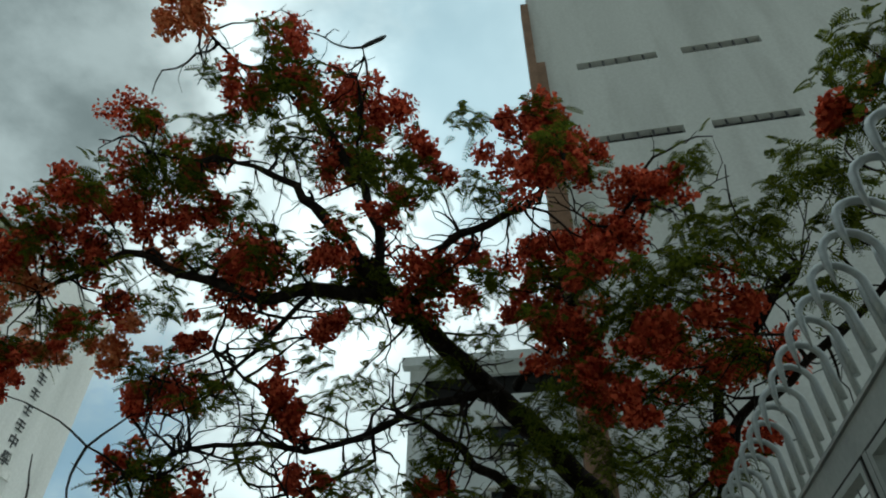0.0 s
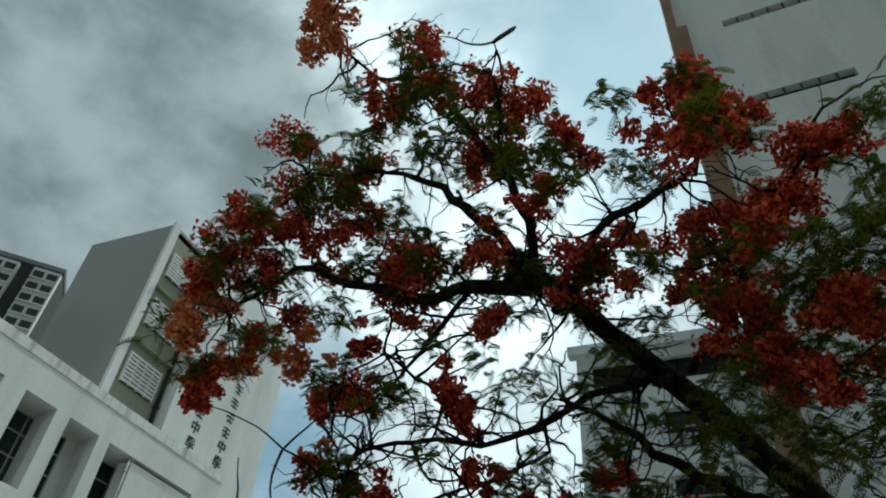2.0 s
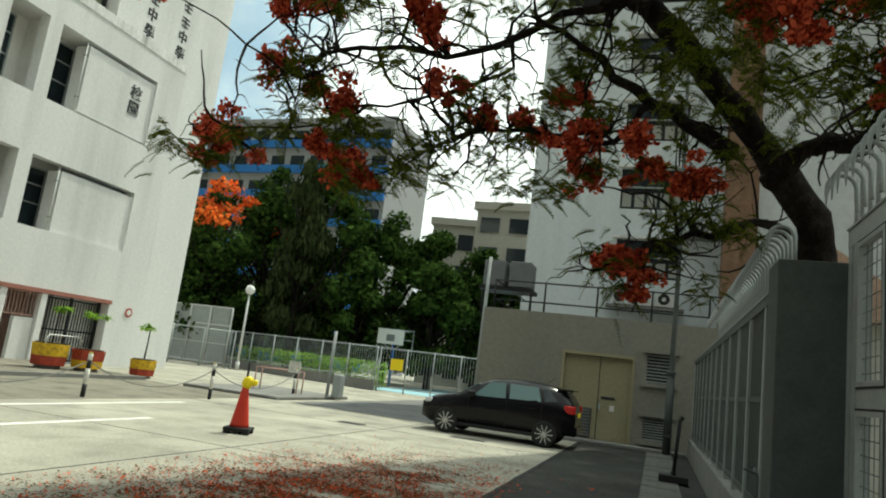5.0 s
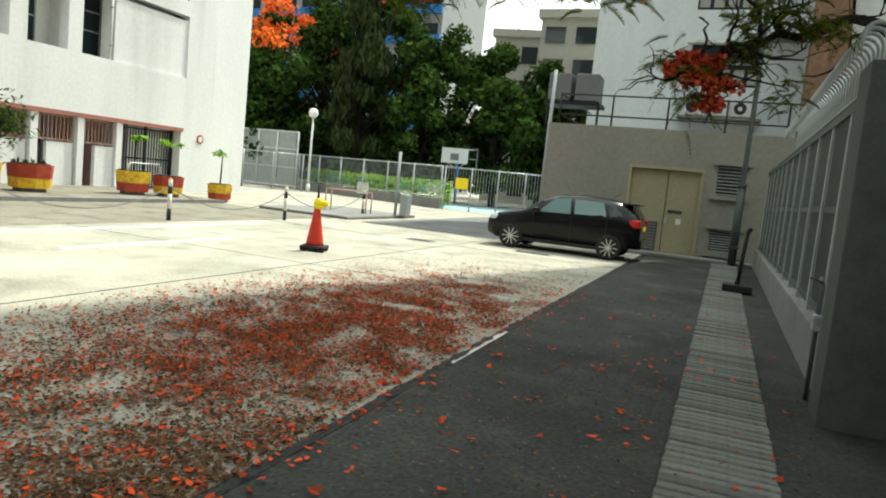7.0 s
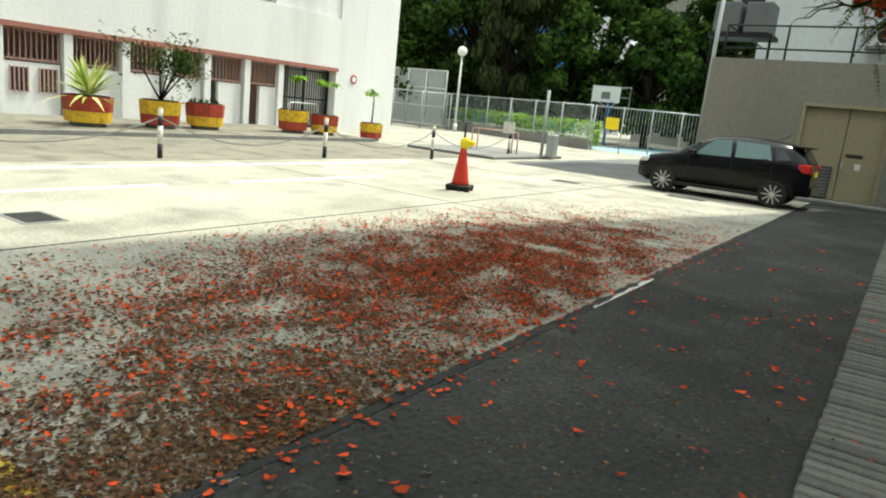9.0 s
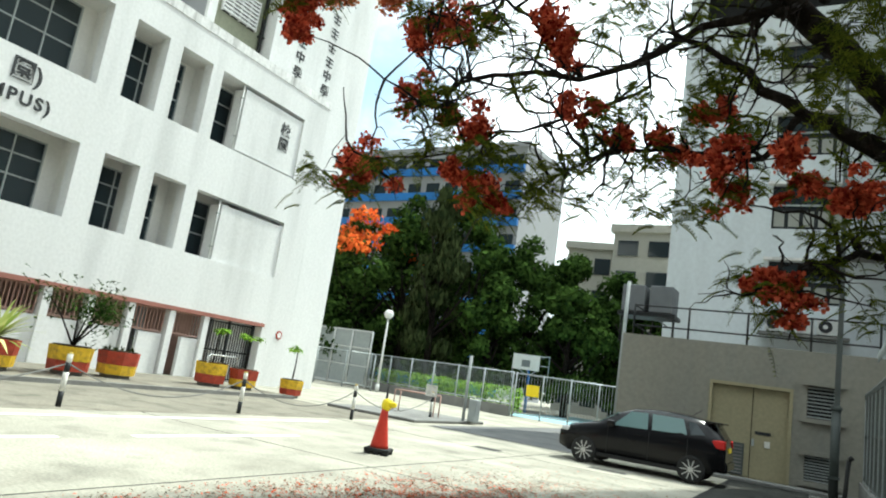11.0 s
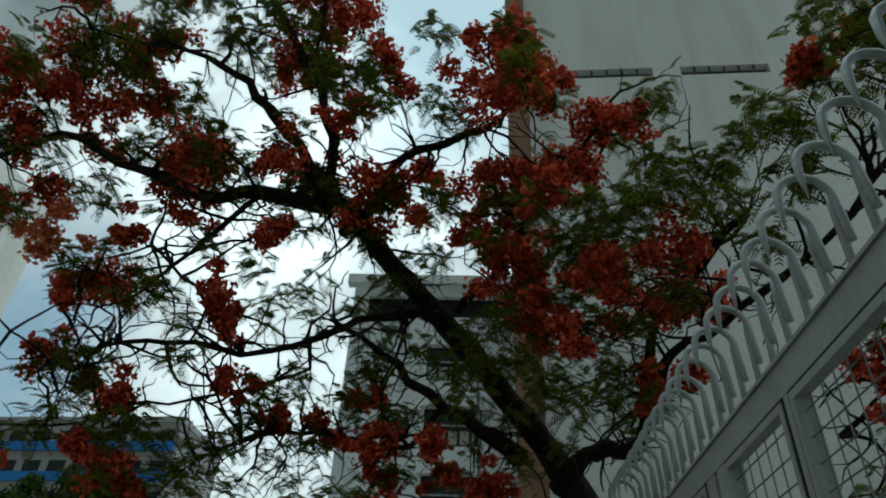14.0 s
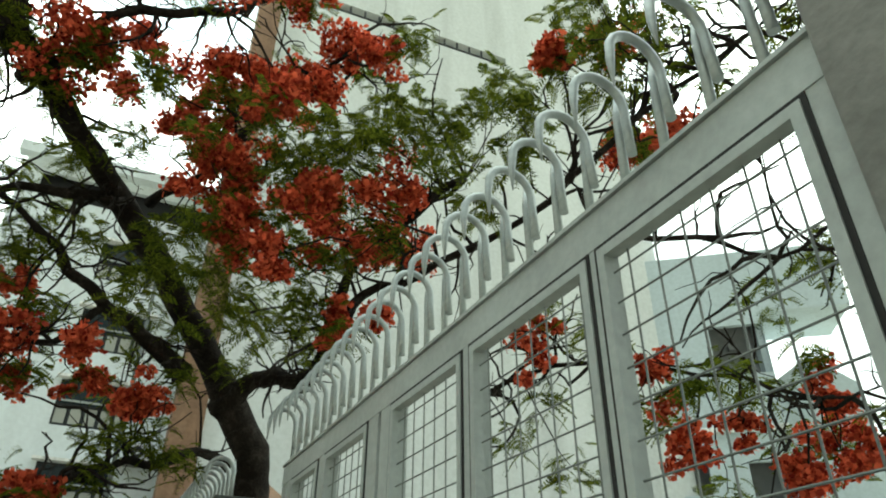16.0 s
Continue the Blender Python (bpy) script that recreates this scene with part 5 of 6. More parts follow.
FLOWERS_MID = [(-2.9, 5.1, 6.4, 0.30), (-2.8, 5.7, 6.8, 0.29), (-3.1, 5.8, 6.3, 0.28), (-2.5, 5.7, 5.2, 0.22), (-2.4, 6.0, 4.9, 0.19), (-2.0, 5.6, 5.8, 0.20), (-1.9, 6.0, 6.9, 0.30), (-2.0, 5.3, 6.6, 0.24), (-3.5, 5.6, 5.8, 0.18), (-1.0, 5.6, 6.4, 0.34), (-0.7, 5.9, 6.4, 0.26), (-0.8, 4.8, 7.3, 0.24), (-1.3, 5.1, 6.9, 0.20), (-0.5, 5.8, 6.8, 0.18), (-0.1, 6.2, 6.3, 0.18)]
FLOWERS_RIGHT = [(-0.1, 4.8, 7.6, 0.26), (0.3, 4.5, 7.5, 0.20), (0.6, 4.8, 7.6, 0.26), (0.7, 5.0, 7.3, 0.28), (0.2, 5.1, 7.4, 0.23), (1.3, 5.0, 6.8, 0.22), (1.4, 4.6, 6.4, 0.17), (1.1, 5.6, 6.6, 0.32), (0.5, 5.8, 6.7, 0.34), (0.2, 5.8, 6.6, 0.28), (0.5, 6.0, 5.7, 0.32), (0.4, 6.0, 6.0, 0.24), (1.1, 5.6, 5.4, 0.23), (1.5, 6.2, 5.7, 0.25), (0.8, 6.3, 5.1, 0.21), (0.5, 5.9, 5.2, 0.19)]
FLOWERS_GATE = [(1.6, 4.6, 4.9, 0.28), (1.6, 5.6, 5.0, 0.32), (2.1, 5.7, 5.0, 0.27), (0.9, 5.1, 4.4, 0.19), (0.4, 5.6, 5.4, 0.26), (0.6, 5.3, 4.8, 0.20), (1.1, 4.8, 4.9, 0.21), (1.5, 5.4, 4.1, 0.17), (3.6, 3.9, 5.6, 0.23), (3.9, 3.8, 5.8, 0.19), (2.4, 3.4, 5.7, 0.17), (3.1, 3.4, 6.2, 0.23), (0.6, 4.5, 5.3, 0.18), (0.9, 4.9, 6.0, 0.21), (0.3, 4.1, 6.2, 0.24)]
FLOWERS_LOW = [(-4.0, 5.8, 4.5, 0.20), (-3.7, 6.2, 4.4, 0.14), (-3.2, 5.9, 4.1, 0.20), (-4.6, 5.9, 3.8, 0.29), (-4.2, 5.3, 3.4, 0.15), (-3.2, 5.5, 3.5, 0.12), (-3.3, 6.2, 3.5, 0.20), (-2.8, 5.8, 3.3, 0.12), (-2.2, 5.9, 4.2, 0.16), (-1.8, 6.4, 4.1, 0.14), (-1.4, 6.7, 4.2, 0.20), (-0.9, 6.3, 3.9, 0.19), (-0.3, 6.2, 3.8, 0.16), (-0.2, 7.3, 3.9, 0.16), (0.2, 6.7, 3.6, 0.15), (-0.9, 7.3, 3.8, 0.18)]
FLOWERS_LOW_2 = [(-1.1, 7.0, 4.6, 0.17), (0.3, 6.8, 3.6, 0.13)]
FLOWERS_SPRIG = [(-0.4, 6.4, 2.8, 0.15), (-0.2, 6.5, 2.6, 0.18)]
FLOWERS_BEHIND = [(3.0, 4.8, 4.0, 0.19), (4.0, 4.3, 3.1, 0.19), (4.3, 4.0, 3.2, 0.13), (4.7, 3.5, 3.4, 0.13), (5.1, 3.8, 3.1, 0.22), (4.5, 3.8, 2.8, 0.16), (3.7, 4.1, 3.6, 0.13), (5.0, 3.5, 3.0, 0.14), (1.7, 4.9, 4.0, 0.13), (3.3, 3.2, 5.0, 0.22), (4.3, 2.2, 6.0, 0.17)]
LEAVES_TOP = [(-3.2, 4.6, 8.1), (-2.7, 4.3, 8.6), (-2.1, 4.4, 7.8), (-1.3, 5.4, 7.9), (-1.1, 5.8, 8.0), (-3.5, 4.4, 7.2), (-3.2, 5.4, 7.7), (-3.5, 4.6, 8.2), (-2.1, 4.1, 8.1), (-4.0, 4.7, 7.8), (-2.7, 4.7, 8.2), (-2.0, 5.0, 8.6), (-1.7, 5.3, 7.8), (-2.7, 5.2, 8.2)]
LEAVES_MID = [(-0.6, 6.3, 6.6), (-0.3, 5.5, 6.1), (-1.6, 5.9, 5.3), (-1.7, 6.8, 5.5), (-2.2, 6.9, 5.9), (-1.1, 6.5, 5.0), (-3.1, 6.0, 5.3), (-1.0, 7.0, 5.0), (-2.2, 5.9, 5.6), (-2.7, 5.7, 5.7), (-1.2, 5.9, 6.1), (-1.1, 6.1, 6.0), (-0.9, 6.6, 5.9), (-1.7, 5.8, 6.0), (-3.9, 5.4, 5.3), (-3.8, 5.9, 5.8), (-4.0, 4.6, 5.3), (-4.1, 4.9, 6.2), (-0.4, 5.0, 7.1), (0.0, 5.1, 6.9)]
LEAVES_RIGHT = [(1.8, 5.0, 6.2), (1.5, 4.6, 5.5), (1.3, 4.6, 5.4), (1.2, 5.0, 5.5), (1.5, 5.4, 5.5), (0.8, 4.8, 5.2), (0.9, 5.3, 4.9), (1.0, 5.4, 4.7), (0.5, 6.2, 4.8), (-0.0, 5.7, 4.7), (-0.5, 6.3, 4.8), (0.1, 5.5, 4.3), (0.7, 5.7, 4.3)]
LEAVES_GATE = [(1.6, 4.5, 5.8), (2.5, 4.2, 6.2), (2.0, 4.3, 5.4), (1.6, 4.2, 5.2), (1.3, 4.2, 5.1), (3.3, 3.4, 5.6), (2.6, 3.1, 5.7), (4.1, 3.1, 5.8), (4.1, 3.4, 5.6), (2.7, 2.8, 5.8), (1.0, 5.3, 3.9), (0.7, 6.0, 4.2), (0.3, 5.6, 4.7), (0.2, 5.3, 5.5), (1.4, 4.8, 4.9), (0.9, 4.3, 5.1), (2.5, 3.9, 5.2), (2.7, 3.5, 6.4), (3.3, 2.8, 5.6), (3.7, 2.3, 5.6), (3.9, 2.1, 5.7), (1.4, 5.1, 4.5), (1.0, 5.3, 4.4), (2.0, 5.5, 5.0)]
LEAVES_BEHIND = [(3.1, 4.1, 3.8), (3.6, 3.6, 3.3), (4.7, 4.6, 2.9), (5.0, 4.1, 3.2), (5.4, 3.9, 3.1), (4.4, 3.0, 4.3), (5.1, 2.8, 5.0), (4.6, 4.3, 3.8), (3.4, 4.2, 3.3), (3.3, 5.1, 3.6), (3.6, 5.2, 3.1), (3.1, 5.3, 3.3), (4.3, 3.5, 4.1), (4.4, 2.9, 4.1), (4.5, 2.5, 4.3), (4.7, 2.8, 3.3)]
LEAVES_LOW = [(-3.7, 5.1, 3.5), (-4.4, 5.6, 3.5), (-4.2, 5.2, 3.2), (-2.8, 6.8, 3.7), (-2.6, 5.7, 3.6), (-2.5, 6.9, 4.0), (-2.1, 6.6, 4.4), (0.1, 7.5, 3.8), (0.0, 7.5, 3.4), (0.1, 7.3, 4.2), (-3.1, 6.2, 4.0), (-3.0, 5.4, 3.7), (-3.9, 6.0, 3.8), (-1.5, 6.3, 3.4), (-1.2, 6.5, 3.5), (-1.1, 7.0, 3.6), (-1.9, 6.6, 3.9), (-2.4, 6.3, 3.5), (-3.0, 6.9, 3.6), (-3.5, 5.8, 4.5), (-3.5, 5.4, 4.3), (-1.4, 6.3, 3.8), (-0.7, 7.1, 4.5), (-0.9, 6.4, 4.7), (-0.7, 7.2, 3.9)]
LEAVES_OVER = [(2.4, 2.8, 5.7), (2.6, 2.9, 5.3), (2.5, 3.4, 5.6), (2.6, 3.9, 5.6), (2.5, 3.1, 5.1), (3.3, 3.6, 5.4), (2.3, 4.2, 5.8), (2.1, 4.3, 5.6), (1.9, 4.4, 5.6), (2.6, 2.4, 5.2), (3.3, 2.5, 5.9), (3.9, 2.7, 5.7), (3.5, 2.2, 4.7), (3.1, 2.7, 5.2), (1.8, 4.0, 4.8), (1.3, 4.5, 5.1), (2.3, 3.9, 5.0), (2.2, 4.2, 4.7)]
LEAVES_UNDER = [(-3.7, 6.3, 4.3), (-2.9, 5.7, 3.7), (-2.4, 6.0, 3.6), (-2.2, 6.1, 3.8), (-1.9, 6.0, 4.2), (-1.6, 6.0, 4.4), (-1.6, 7.3, 4.6), (-1.2, 7.0, 4.9), (-2.6, 5.6, 4.4), (-3.1, 6.4, 3.5), (-1.6, 6.5, 4.0), (-2.2, 6.5, 3.5), (-3.2, 5.5, 4.9), (-1.9, 7.0, 3.8)]
LEAVES_TRUNK = [(-1.1, 7.2, 4.9), (-0.7, 7.1, 4.4), (-0.1, 6.7, 4.8), (0.3, 6.6, 5.5), (0.8, 6.5, 5.0), (-0.9, 6.9, 5.4), (-1.3, 6.9, 5.7), (-1.4, 5.8, 6.4), (-0.9, 5.6, 6.2), (-0.8, 6.2, 5.6), (0.4, 7.1, 4.5), (1.2, 7.2, 5.0), (1.4, 7.0, 5.7), (-1.9, 5.7, 6.5)]
LEAVES_FORK = [(-1.5, 5.8, 6.5), (-1.3, 5.9, 6.3), (-1.7, 5.7, 6.6), (-1.0, 6.0, 6.1), (-0.6, 6.3, 5.9), (-2.9, 5.2, 6.5), (-3.4, 5.1, 6.5), (-2.4, 5.4, 6.5)]
LEAVES_SPRIG = [(-0.6, 7.0, 2.9), (-0.7, 6.7, 2.8), (-0.4, 6.5, 2.5), (-0.0, 6.4, 2.9), (-0.0, 6.5, 3.2), (0.5, 6.8, 3.2), (0.6, 6.4, 3.1)]
LEAVES_FAR = [(0.8, 7.1, 4.8), (1.1, 6.8, 4.6), (1.5, 6.5, 4.3), (1.0, 7.1, 4.2), (0.5, 7.0, 5.1), (0.1, 6.3, 4.7), (1.4, 6.6, 4.7), (1.7, 6.8, 4.3)]

flame_tree = thing("flame_tree", "leaning flame tree in red bloom with feathery leaves", "tree", (1.62, 8.05, 0))


def local(p, base):
    return tuple(Vector(p) - Vector(base))


TB = (1.62, 8.05, 0)


def bent(pts, wob, seed):
    """Points along a limb, closer together and slightly crooked."""
    rnd = random.Random(seed)
    out = []
    P = [Vector(p) for p in pts]
    for i in range(len(P) - 1):
        p0, p1, p2, p3 = P[max(i - 1, 0)], P[i], P[i + 1], P[min(i + 2, len(P) - 1)]
        for k in range(3):
            t = k / 3
            q = 0.5 * ((2 * p1) + (p2 - p0) * t + (2 * p0 - 5 * p1 + 4 * p2 - p3) * t * t + (3 * p1 - p0 - 3 * p2 + p3) * t ** 3)
            out.append(q + Vector([rnd.uniform(-wob, wob) for _ in range(3)]))
    return out + [P[-1]]


def limb(name, pts, r0, r1, seed, wob=0.04, sides=8):
    b = bent([local(p, TB) for p in pts], wob, seed)
    n = len(b) - 1
    knob = random.Random(seed + 900)
    rs = [(r0 + (r1 - r0) * (i / n) ** 0.8) * knob.uniform(.86, 1.16) for i in range(n + 1)]
    part(name, tubed(b, rs, sides), M_BARK, flame_tree)
    return b


tr = limb("trunk", [(1.66, 8.1, 0.0), (1.60, 8.05, 1.2), (1.62, 8.05, 2.4)] + TRUNK, 0.25, 0.08, 1, 0.028, 12)
BOUGHS = [(LIMB_A, .085, .018), (LIMB_B, .07, .014), (LIMB_T, .06, .012), (LIMB_P, .02, .008), (LIMB_C, .065, .016), (LIMB_D, .05, .01), (LIMB_D2, .028, .008),
         (LIMB_A2, .03, .008), (LIMB_E, .09, .015), (LIMB_E2, .035, .008), (LIMB_L, .022, .007), (LIMB_F, .10, .03), (LIMB_G, .045, .012), (LIMB_H, .05, .012),
         (LIMB_M, .022, .010), (LIMB_N, .022, .008), (LIMB_R, .05, .010)]
wood = [p for p in tr[8:]]
for i, (pts, a, b) in enumerate(BOUGHS):
    wood += limb("limb", pts, a * 1.15, b * 1.1, 10 + i)

trnd = random.Random(5)
FL = FLOWERS_TOP + FLOWERS_LEFT + FLOWERS_LEFT_2 + FLOWERS_MID + FLOWERS_RIGHT + FLOWERS_GATE + FLOWERS_LOW + FLOWERS_LOW_2 + FLOWERS_SPRIG + FLOWERS_BEHIND
LV = LEAVES_TOP + LEAVES_MID + LEAVES_RIGHT + LEAVES_GATE + LEAVES_BEHIND + LEAVES_LOW + LEAVES_SPRIG + LEAVES_FAR + LEAVES_OVER + LEAVES_UNDER + LEAVES_TRUNK + LEAVES_FORK

# twigs from the nearest wood to every flower head and leaf spray
twigs = bmesh.new()
wood_np = np.array([tuple(p) for p in wood])


def twig_to(q, r):
    d = np.linalg.norm(wood_np - np.array(q), axis=1)
    k = int(np.argmin(d + 0.6 * np.abs(d - 0.6)))
    a, b = Vector(wood[k]), Vector(q)
    mid = (a + b) / 2 + Vector([trnd.uniform(-.24, .24) * (b - a).length for _ in range(3)]) - Vector((0, 0, 0.05))
    m1, m2 = a.lerp(mid, 0.55), mid.lerp(b, 0.5)
    j = lambda: Vector([trnd.uniform(-.03, .03) for _ in range(3)])
    tube(twigs, [a, m1 + j(), mid + j(), m2 + j(), b], [r, r * .85, r * .7, r * .55, r * .4], 5, False)


def leaflet_rows(V, F, root, way, drop, length, rows, reach):
    """A feathery frond: a curved midrib with pairs of narrow side leaves."""
    way = way.normalized()
    side = way.cross(Vector((0, 0, 1)))
    side = side.normalized() if side.length > 0.05 else Vector((1, 0, 0))
    up = side.cross(way)
    tilt = trnd.uniform(-0.9, 0.9)
    side = (side * math.cos(tilt) + up * math.sin(tilt)).normalized()

    def at(t):
        return root + way * (length * t) - Vector((0, 0, drop * length * t * t))
    n = len(V)
    w = 0.004
    V += [at(0) - side * w, at(0) + side * w, at(.5) - side * w, at(.5) + side * w, at(1) - side * w * .5, at(1) + side * w * .5]
    F += [(n, n + 1, n + 3, n + 2), (n + 2, n + 3, n + 5, n + 4)]
    for i in range(rows):
        t = 0.12 + 0.88 * i / (rows - 1)
        p = at(t)
        L = reach * (1.05 - 0.75 * abs(t - 0.45) ** 1.3)
        for s in (-1, 1):
            d = (side * s + way * 0.45 - Vector((0, 0, 0.25 + trnd.uniform(0, .25)))).normalized()
            h = way * (length / rows * 0.4)
            k = len(V)
            V += [p - h * .4, p + h * .4, p + d * (L * .55) + h, p + d * L, p + d * (L * .55) - h]
            F.append((k, k + 1, k + 2, k + 3, k + 4))


def leaf_object(name, sprays, count, parent, material, label):
    V, F = [], []
    for q in sprays:
        c = Vector(q)
        for _ in range(count):
            a, e = trnd.uniform(0, 2 * math.pi), trnd.uniform(-0.45, 0.55)
            way = Vector((math.cos(a) * math.cos(e), math.sin(a) * math.cos(e), math.sin(e)))
            root = c + Vector([trnd.gauss(0, 0.085) for _ in range(3)])
            leaflet_rows(V, F, root, way, trnd.uniform(.25, .8), trnd.uniform(.12, .22), 9, trnd.uniform(.036, .06))
    me = bpy.data.meshes.new(name)
    me.from_pydata([tuple(v) for v in V], [], F)
    me.materials.append(material)
    ob = new(name, me)
    ob.parent = parent
    ob["label"] = label
    return ob


def petal_head(V, F, c, r, n):
    """A loose truss of ragged, cupped petals."""
    for _ in range(n):
        d = Vector([trnd.gauss(0, 1) for _ in range(3)]).normalized()
        p = c + Vector((d.x, d.y, d.z * .75)) * (r * trnd.uniform(.25, 1.08))
        o = d.orthogonal().normalized()
        o = (o * math.cos(q := trnd.uniform(0, 6.28)) + d.cross(o) * math.sin(q))
        s = trnd.uniform(.024, .052)
        w = (d * trnd.uniform(-.4, .9) + o).normalized()
        b = w.cross(Vector([trnd.gauss(0, 1) for _ in range(3)])).normalized()
        k = len(V)
        V += [p, p + w * s * .6 + b * s * .55, p + w * s * 1.25 + b * s * .2, p + w * s * 1.2 - b * s * .25, p + w * s * .55 - b * s * .5]
        F.append((k, k + 1, k + 2, k + 3, k + 4))


for i, (x, y, z, r) in enumerate(FL):
    V, F = [], []
    c = Vector(local((x, y, z), TB))
    lumps = [c + Vector([trnd.gauss(0, r * .52) for _ in range(3)]) for _ in range(9)]
    for q in lumps:
        petal_head(V, F, q, r * trnd.uniform(.36, .68), int(105 * (r / .28) ** 1.4) + 30)
    me = bpy.data.meshes.new("flower_head")
    me.from_pydata([tuple(v) for v in V], [], F)
    # heads on the sunny left side take the petal coloured as lit
    me.materials.append(M_PETAL2 if i < 4 or i in (21, 22, 26, 27, 28) else M_PETAL)
    ob = new("flower_head", me)
    ob.parent = flame_tree
    ob["kind"] = "stuff"
    twig_to(tuple(c), .012)

leaf_spots = [local(p, TB) for p in LV]
leaf_spots += [tuple(Vector(local(p[:3], TB)) + Vector([trnd.gauss(0, .22) for _ in range(3)])) for p in FL[5:] for _ in range(2 if p[0] < -1.2 and p[2] > 6 else 1)]
leaf_spots += [tuple(Vector(local(p, TB)) + Vector([trnd.gauss(0, .2) for _ in range(3)])) for p in LEAVES_TOP]
for q in leaf_spots:
    twig_to(q, .008)
def crooked(p, d, length, steps, r, turn):
    """A bare, crooked twig; returns the points along it."""
    pts = [p]
    for k in range(steps):
        d = (d + Vector([trnd.gauss(0, turn) for _ in range(3)])).normalized()
        pts.append(pts[-1] + d * length / steps)
    tube(twigs, pts, [r * (1 - .7 * k / steps) for k in range(steps + 1)], 5, False)
    return pts


targets = [Vector(q) for q in leaf_spots]
for _ in range(400):
    p = Vector(wood[trnd.randrange(10, len(wood))])
    goals = [q for q in targets if .35 < (q - p).length < 1.7]
    d = ((trnd.choice(goals) - p).normalized() if goals else Vector((-.5, -.3, .2))) + Vector([trnd.gauss(0, .35) for _ in range(3)])
    main = crooked(p, d.normalized(), trnd.uniform(.45, 1.2), 7, trnd.uniform(.012, .024), .34)
    for _ in range(trnd.randrange(1, 4)):
        k = trnd.randrange(2, 7)
        way = (main[k] - main[k - 1]).normalized() + Vector([trnd.gauss(0, .65) for _ in range(3)])
        crooked(main[k], way.normalized(), trnd.uniform(.18, .55), 5, trnd.uniform(.006, .010), .36)
twig_ob = part("twig_rest", twigs, M_BARK, flame_tree)
twig_ob["kind"] = "stuff"
for i in range(0, len(leaf_spots), 20):
    leaf_object("leaf_spray", leaf_spots[i:i + 20], 29, flame_tree, M_LEAF, "feathery green leaves")
pod_at = Vector(local((-1.66, 4.33, 9.02), TB))
pod_way = Vector((.42, -.12, .2)).normalized()
pb = bmesh.new()
tube(pb, [pod_at + pod_way * (k * .06) + Vector((0, 0, .012 * math.sin(k))) for k in range(7)], [.02, .04, .044, .042, .044, .04, .018], 8)
bmesh.ops.scale(pb, vec=(1, .55, 1), space=Matrix.Translation(-pod_at), verts=pb.verts)
part("seed_pod", pb, M_BLACK, flame_tree, "long dark dry seed pod")


# ---- ground markings, kerb stones, drain slabs, petals ----
for i, (y0, y1) in enumerate(((-6, -2.1), (-2, 1.6), (1.7, 5.3), (5.4, 7.0), (7.1, 10.4), (10.5, 14.0), (14.1, 17.4), (17.5, 20.8))):
    o = part("kerb_stone", boxed(-2.05, -1.97, y0, y1, 0, .012, bevel=.003), M_LINE if i == 3 else M_LANE)
    tagged(o, "flush edging stone along the lane, paint worn" if i == 3 else "flush dark edging stone along the lane", "kerb", kind="structure")
for x0, x1, y0, y1 in ((-9.0, -8.85, -4, 6.0), (-9.0, -8.85, 7.2, 11.0), (-11.0, -10.85, -8, 14.5)):
    tagged(part("road_line", boxed(x0, x1, y0, y1, 0, .004), M_LINE), "worn white line on the yard", "road marking", kind="structure")
for x0, x1, y0, y1 in ((-3.3, -2.2, 1.03, 1.15),):
    tagged(part("road_line", boxed(x0, x1, y0, y1, 0, .005), M_LINEY), "worn yellow line by the lane", "road marking", kind="structure")
for x, y, w, d in ((-7.0, 15.8, .7, .5), (-7.3, 3.4, .6, .45), (-4.2, 16.4, .9, .35)):
    mh = thing("manhole_cover", "dark iron manhole cover set in the yard", "manhole cover", (x, y, 0))
    part("rim", boxed(-w / 2, w / 2, -d / 2, d / 2, 0, .006), M_CONC, mh)
    part("lid", boxed(-w / 2 + .05, w / 2 - .05, -d / 2 + .05, d / 2 - .05, .0065, .011), M_RUBBER, mh)
tagged(part("ground_margin", boxed(.49, .95, -14, 20.8, -.1, .008), M_LANE), "dirty dark margin at the foot of the fence", "ground", kind="structure")
tagged(part("ground_gate", boxed(.95, 2.4, -14, 5.9, -.1, .009), M_LANE), "dark ground in front of the gate", "ground", kind="structure")
def ragged(name, label, pts, width, m, z, seed):
    """A crack or seam: a thin strip with broken edges along a line on the ground."""
    rnd = random.Random(seed)
    b = bmesh.new()
    rows = []
    for (x0, y0), (x1, y1) in zip(pts, pts[1:]):
        n = max(2, int(math.hypot(x1 - x0, y1 - y0) / .09))
        for k in range(n):
            t = k / n
            x, y = x0 + (x1 - x0) * t + noise.noise(Vector((y0 + t * 3, seed, 0))) * .035, y0 + (y1 - y0) * t
            w = width * rnd.uniform(.25, 1.2)
            rows.append((b.verts.new((x - w, y, z)), b.verts.new((x + w * rnd.uniform(.3, 1), y, z))))
    for p, q in zip(rows, rows[1:]):
        b.faces.new((p[0], p[1], q[1], q[0]))
    tagged(part(name, b, m), label, "crack", kind="structure")


ragged("ground_crack", "broken dark crack along the edge of the lane", [(-1.99, -4), (-2.0, 2), (-2.03, 8), (-1.98, 14), (-1.95, 20.5)], .045, M_RUBBER, .0135, 1)
ragged("ground_crack", "thin crack along the middle of the lane", [(-1.02, 5.4), (-1.08, 7.4), (-1.05, 10.2)], .012, M_RUBBER, .0105, 2)
ragged("ground_crack", "dark gap between lane and drain slabs", [(-.155, -2), (-.16, 6), (-.15, 12), (-.16, 20.5)], .022, M_RUBBER, .0115, 3)
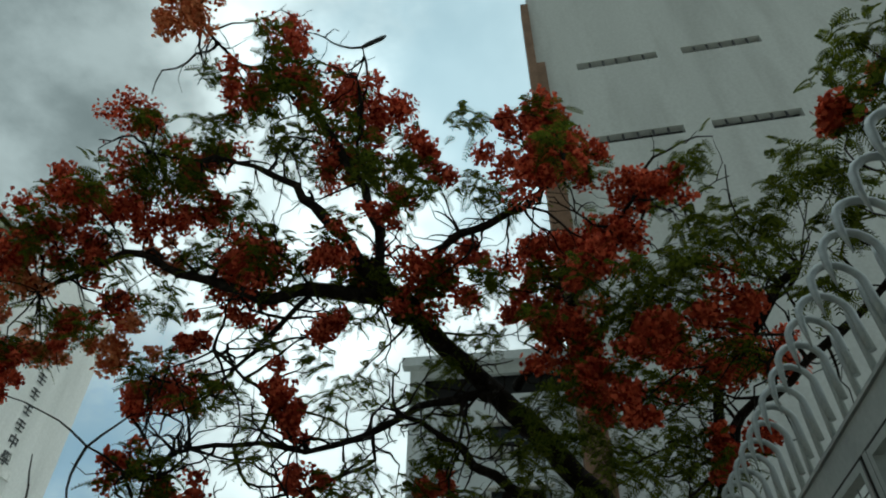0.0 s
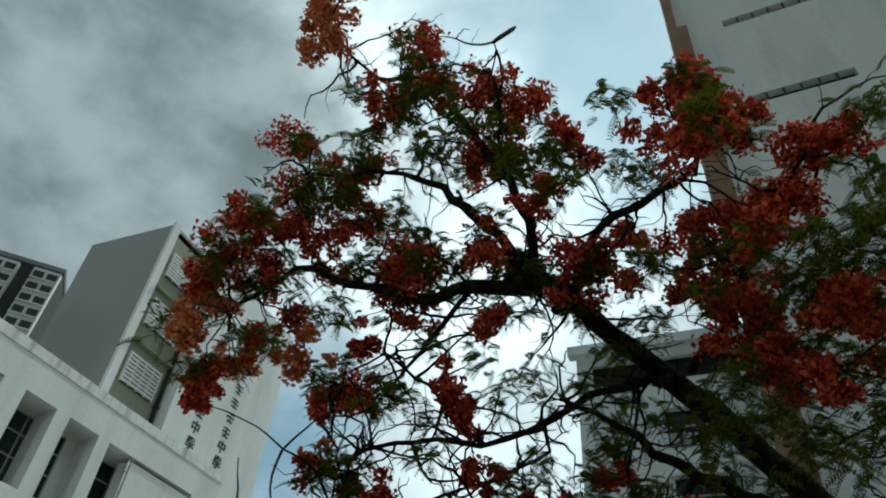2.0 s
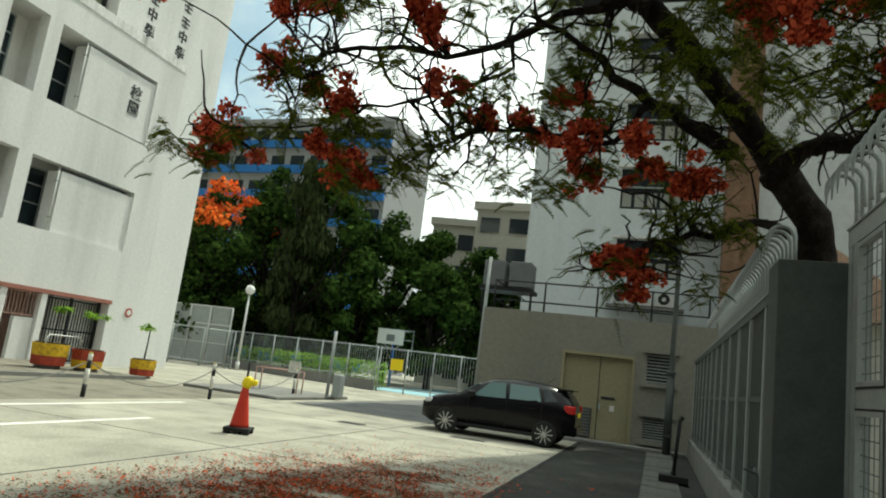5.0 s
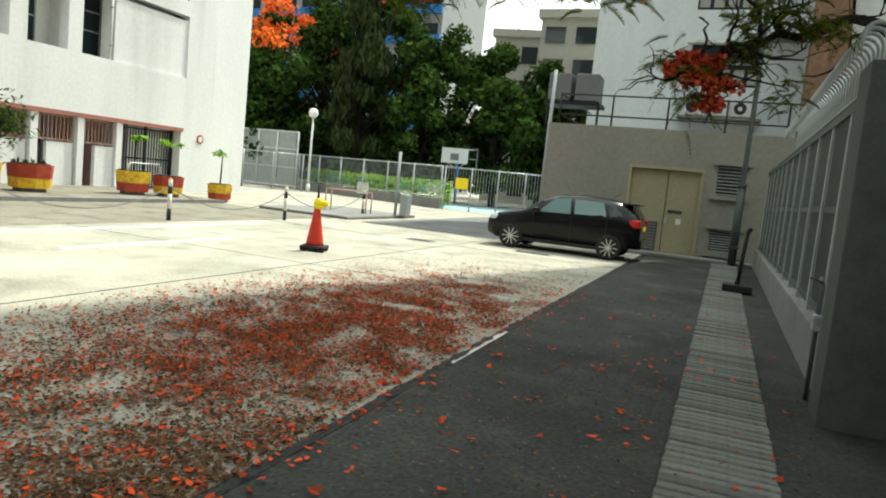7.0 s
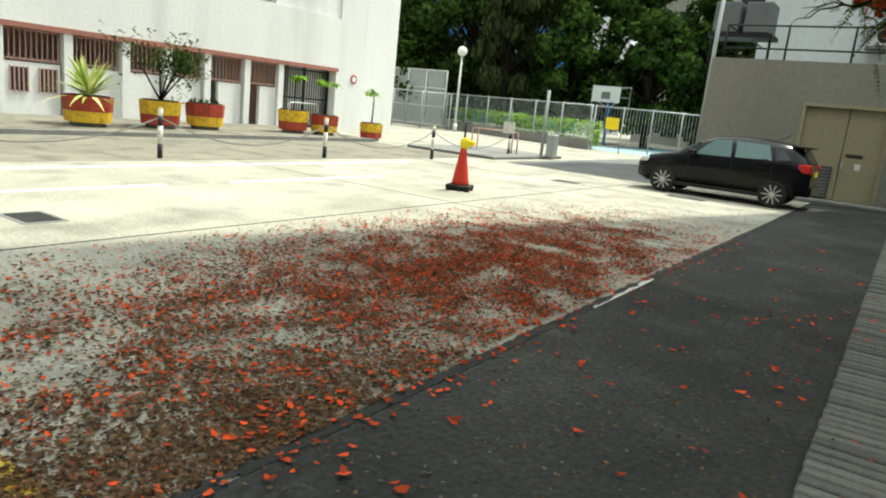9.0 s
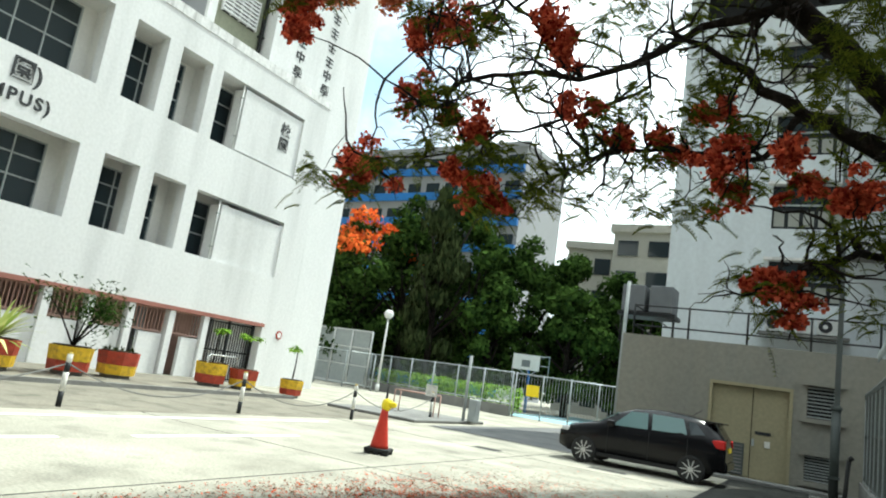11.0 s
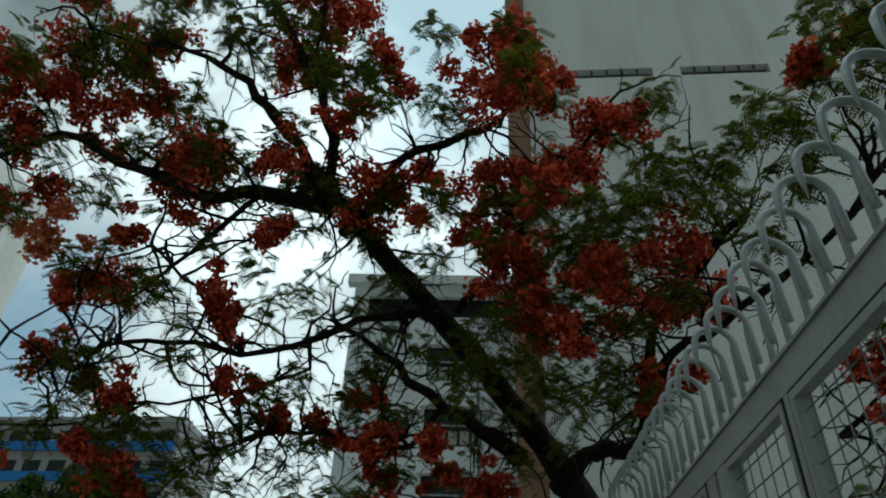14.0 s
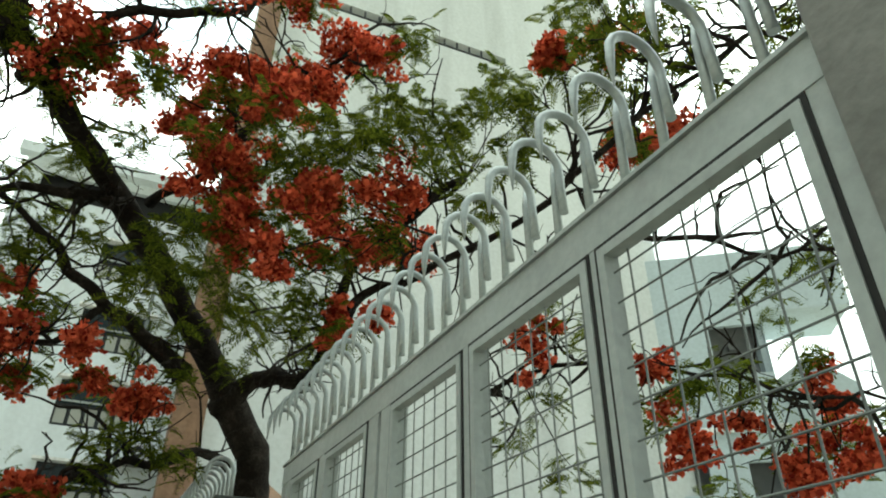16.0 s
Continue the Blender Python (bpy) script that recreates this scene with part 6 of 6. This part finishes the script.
# yard slabs: thin joints
for y in (-3.2, 9.4, 15.6):
    tagged(part("joint", boxed(-11.6, -2.07, y, y + .025, 0, .0025), M_LANE), "dark joint between yard slabs", "joint", kind="structure")
for x in (-6.1, -13.0):
    tagged(part("joint", boxed(x, x + .025, -14, 21, 0, .0028), M_LANE), "dark joint between yard slabs", "joint", kind="structure")

drain = thing("drain_cover", "ribbed concrete drain slabs along the fence foot", "drain cover", (.17, 0, 0), kind="structure")
sl = bmesh.new()
box(sl, -.32, .32, 0, .078, -.02, .034)
bmesh.ops.bevel(sl, geom=[e for e in sl.edges if all(v.co.z > 0 for v in e.verts)], offset=.008, segments=1, affect='EDGES')
slm = bpy.data.meshes.new("slab")
sl.to_mesh(slm)
sl.free()
slm.materials.append(M_STRIP)
for k in range(200):
    o = new("slab", slm)
    o.parent = drain
    o.location = (random.uniform(-.006, .006), -.5 + k * .105, random.uniform(-.004, .003))
    o.rotation_euler = (0, random.uniform(-.01, .01), random.uniform(-.008, .008))

prnd = random.Random(12)


def scatter(name, label, n, material, size, place, per=1):
    V, F = [], []
    for _ in range(n):
        x, y, z = place()
        for _ in range(per):
            a = prnd.uniform(0, 6.283)
            s = size * prnd.uniform(.5, 1.25)
            px, py = x + prnd.gauss(0, .03) * (per > 1), y + prnd.gauss(0, .03) * (per > 1)
            u, v = Vector((math.cos(a), math.sin(a), prnd.uniform(-.25, .25))), Vector((-math.sin(a), math.cos(a), prnd.uniform(-.3, .3)))
            c = Vector((px, py, z + .008 + prnd.random() * .014))
            k = len(V)
            V += [c - u * s, c - u * s * .2 + v * s * .6, c + u * s * .9 + v * s * .3 + Vector((0, 0, s * .3)), c + u * s * .7 - v * s * .45, c - u * s * .3 - v * s * .5]
            F.append((k, k + 1, k + 2, k + 3, k + 4))
    me = bpy.data.meshes.new(name)
    me.from_pydata([tuple(p) for p in V], [], F)
    me.materials.append(material)
    return tagged(new(name, me), label, "petals" if "petal" in name else "leaf litter", kind="stuff")


def under_tree(cx, cy, sx, sy, x1=-2.1, z=0.0):
    def f():
        while True:
            x, y = prnd.gauss(cx, sx), prnd.gauss(cy, sy)
            if -5.9 < x < x1 and noise.noise(Vector((x * 2.1, y * 2.1, 3))) + prnd.uniform(-.55, .65) > 0:
                return x, y, z
    return f


scatter("fallen_petals", "red flame tree petals fallen thickly on the paving", 15000, M_FALLEN, .0195, under_tree(-3.4, 6.0, .92, 2.3))
scatter("fallen_petals", "scattered red petals thinly over the yard", 2600, M_FALLEN, .02, under_tree(-3.8, 6.0, 1.5, 3.4))
scatter("leaf_litter", "brown dry leaflets and twigs on the paving", 44000, M_LITTER, .0165, under_tree(-3.45, 5.6, 1.0, 2.9))
scatter("fallen_petals", "a few bright red petals on the dark lane", 150, M_FALLEN, .032, lambda: (prnd.uniform(-1.95, .7), prnd.uniform(1.5, 12) * prnd.uniform(.6, 1), .016), 2)
scatter("leaf_litter", "dry leaflets scattered thinly over the dark lane", 2600, M_LITTER, .016, lambda: (prnd.uniform(-1.95, .78), prnd.uniform(.8, 14), .012))
scatter("fallen_petals", "petals gathered along the edge of the lane", 500, M_FALLEN, .026, lambda: (-2.0 + prnd.gauss(-.12, .16), prnd.uniform(1.5, 11), .012))
scatter("leaf_litter", "dark debris and grit washed against the lane edge", 14000, M_LITTER, .015, lambda: (-2.03 - abs(prnd.gauss(0, .55)), prnd.uniform(-.5, 4.2) * prnd.uniform(.5, 1), 0.0))
scatter("leaf_litter", "pale grit and dry stalks on the dark lane", 900, M_STRIP, .013, lambda: (prnd.uniform(-1.95, -.26), prnd.uniform(.8, 13), .008))
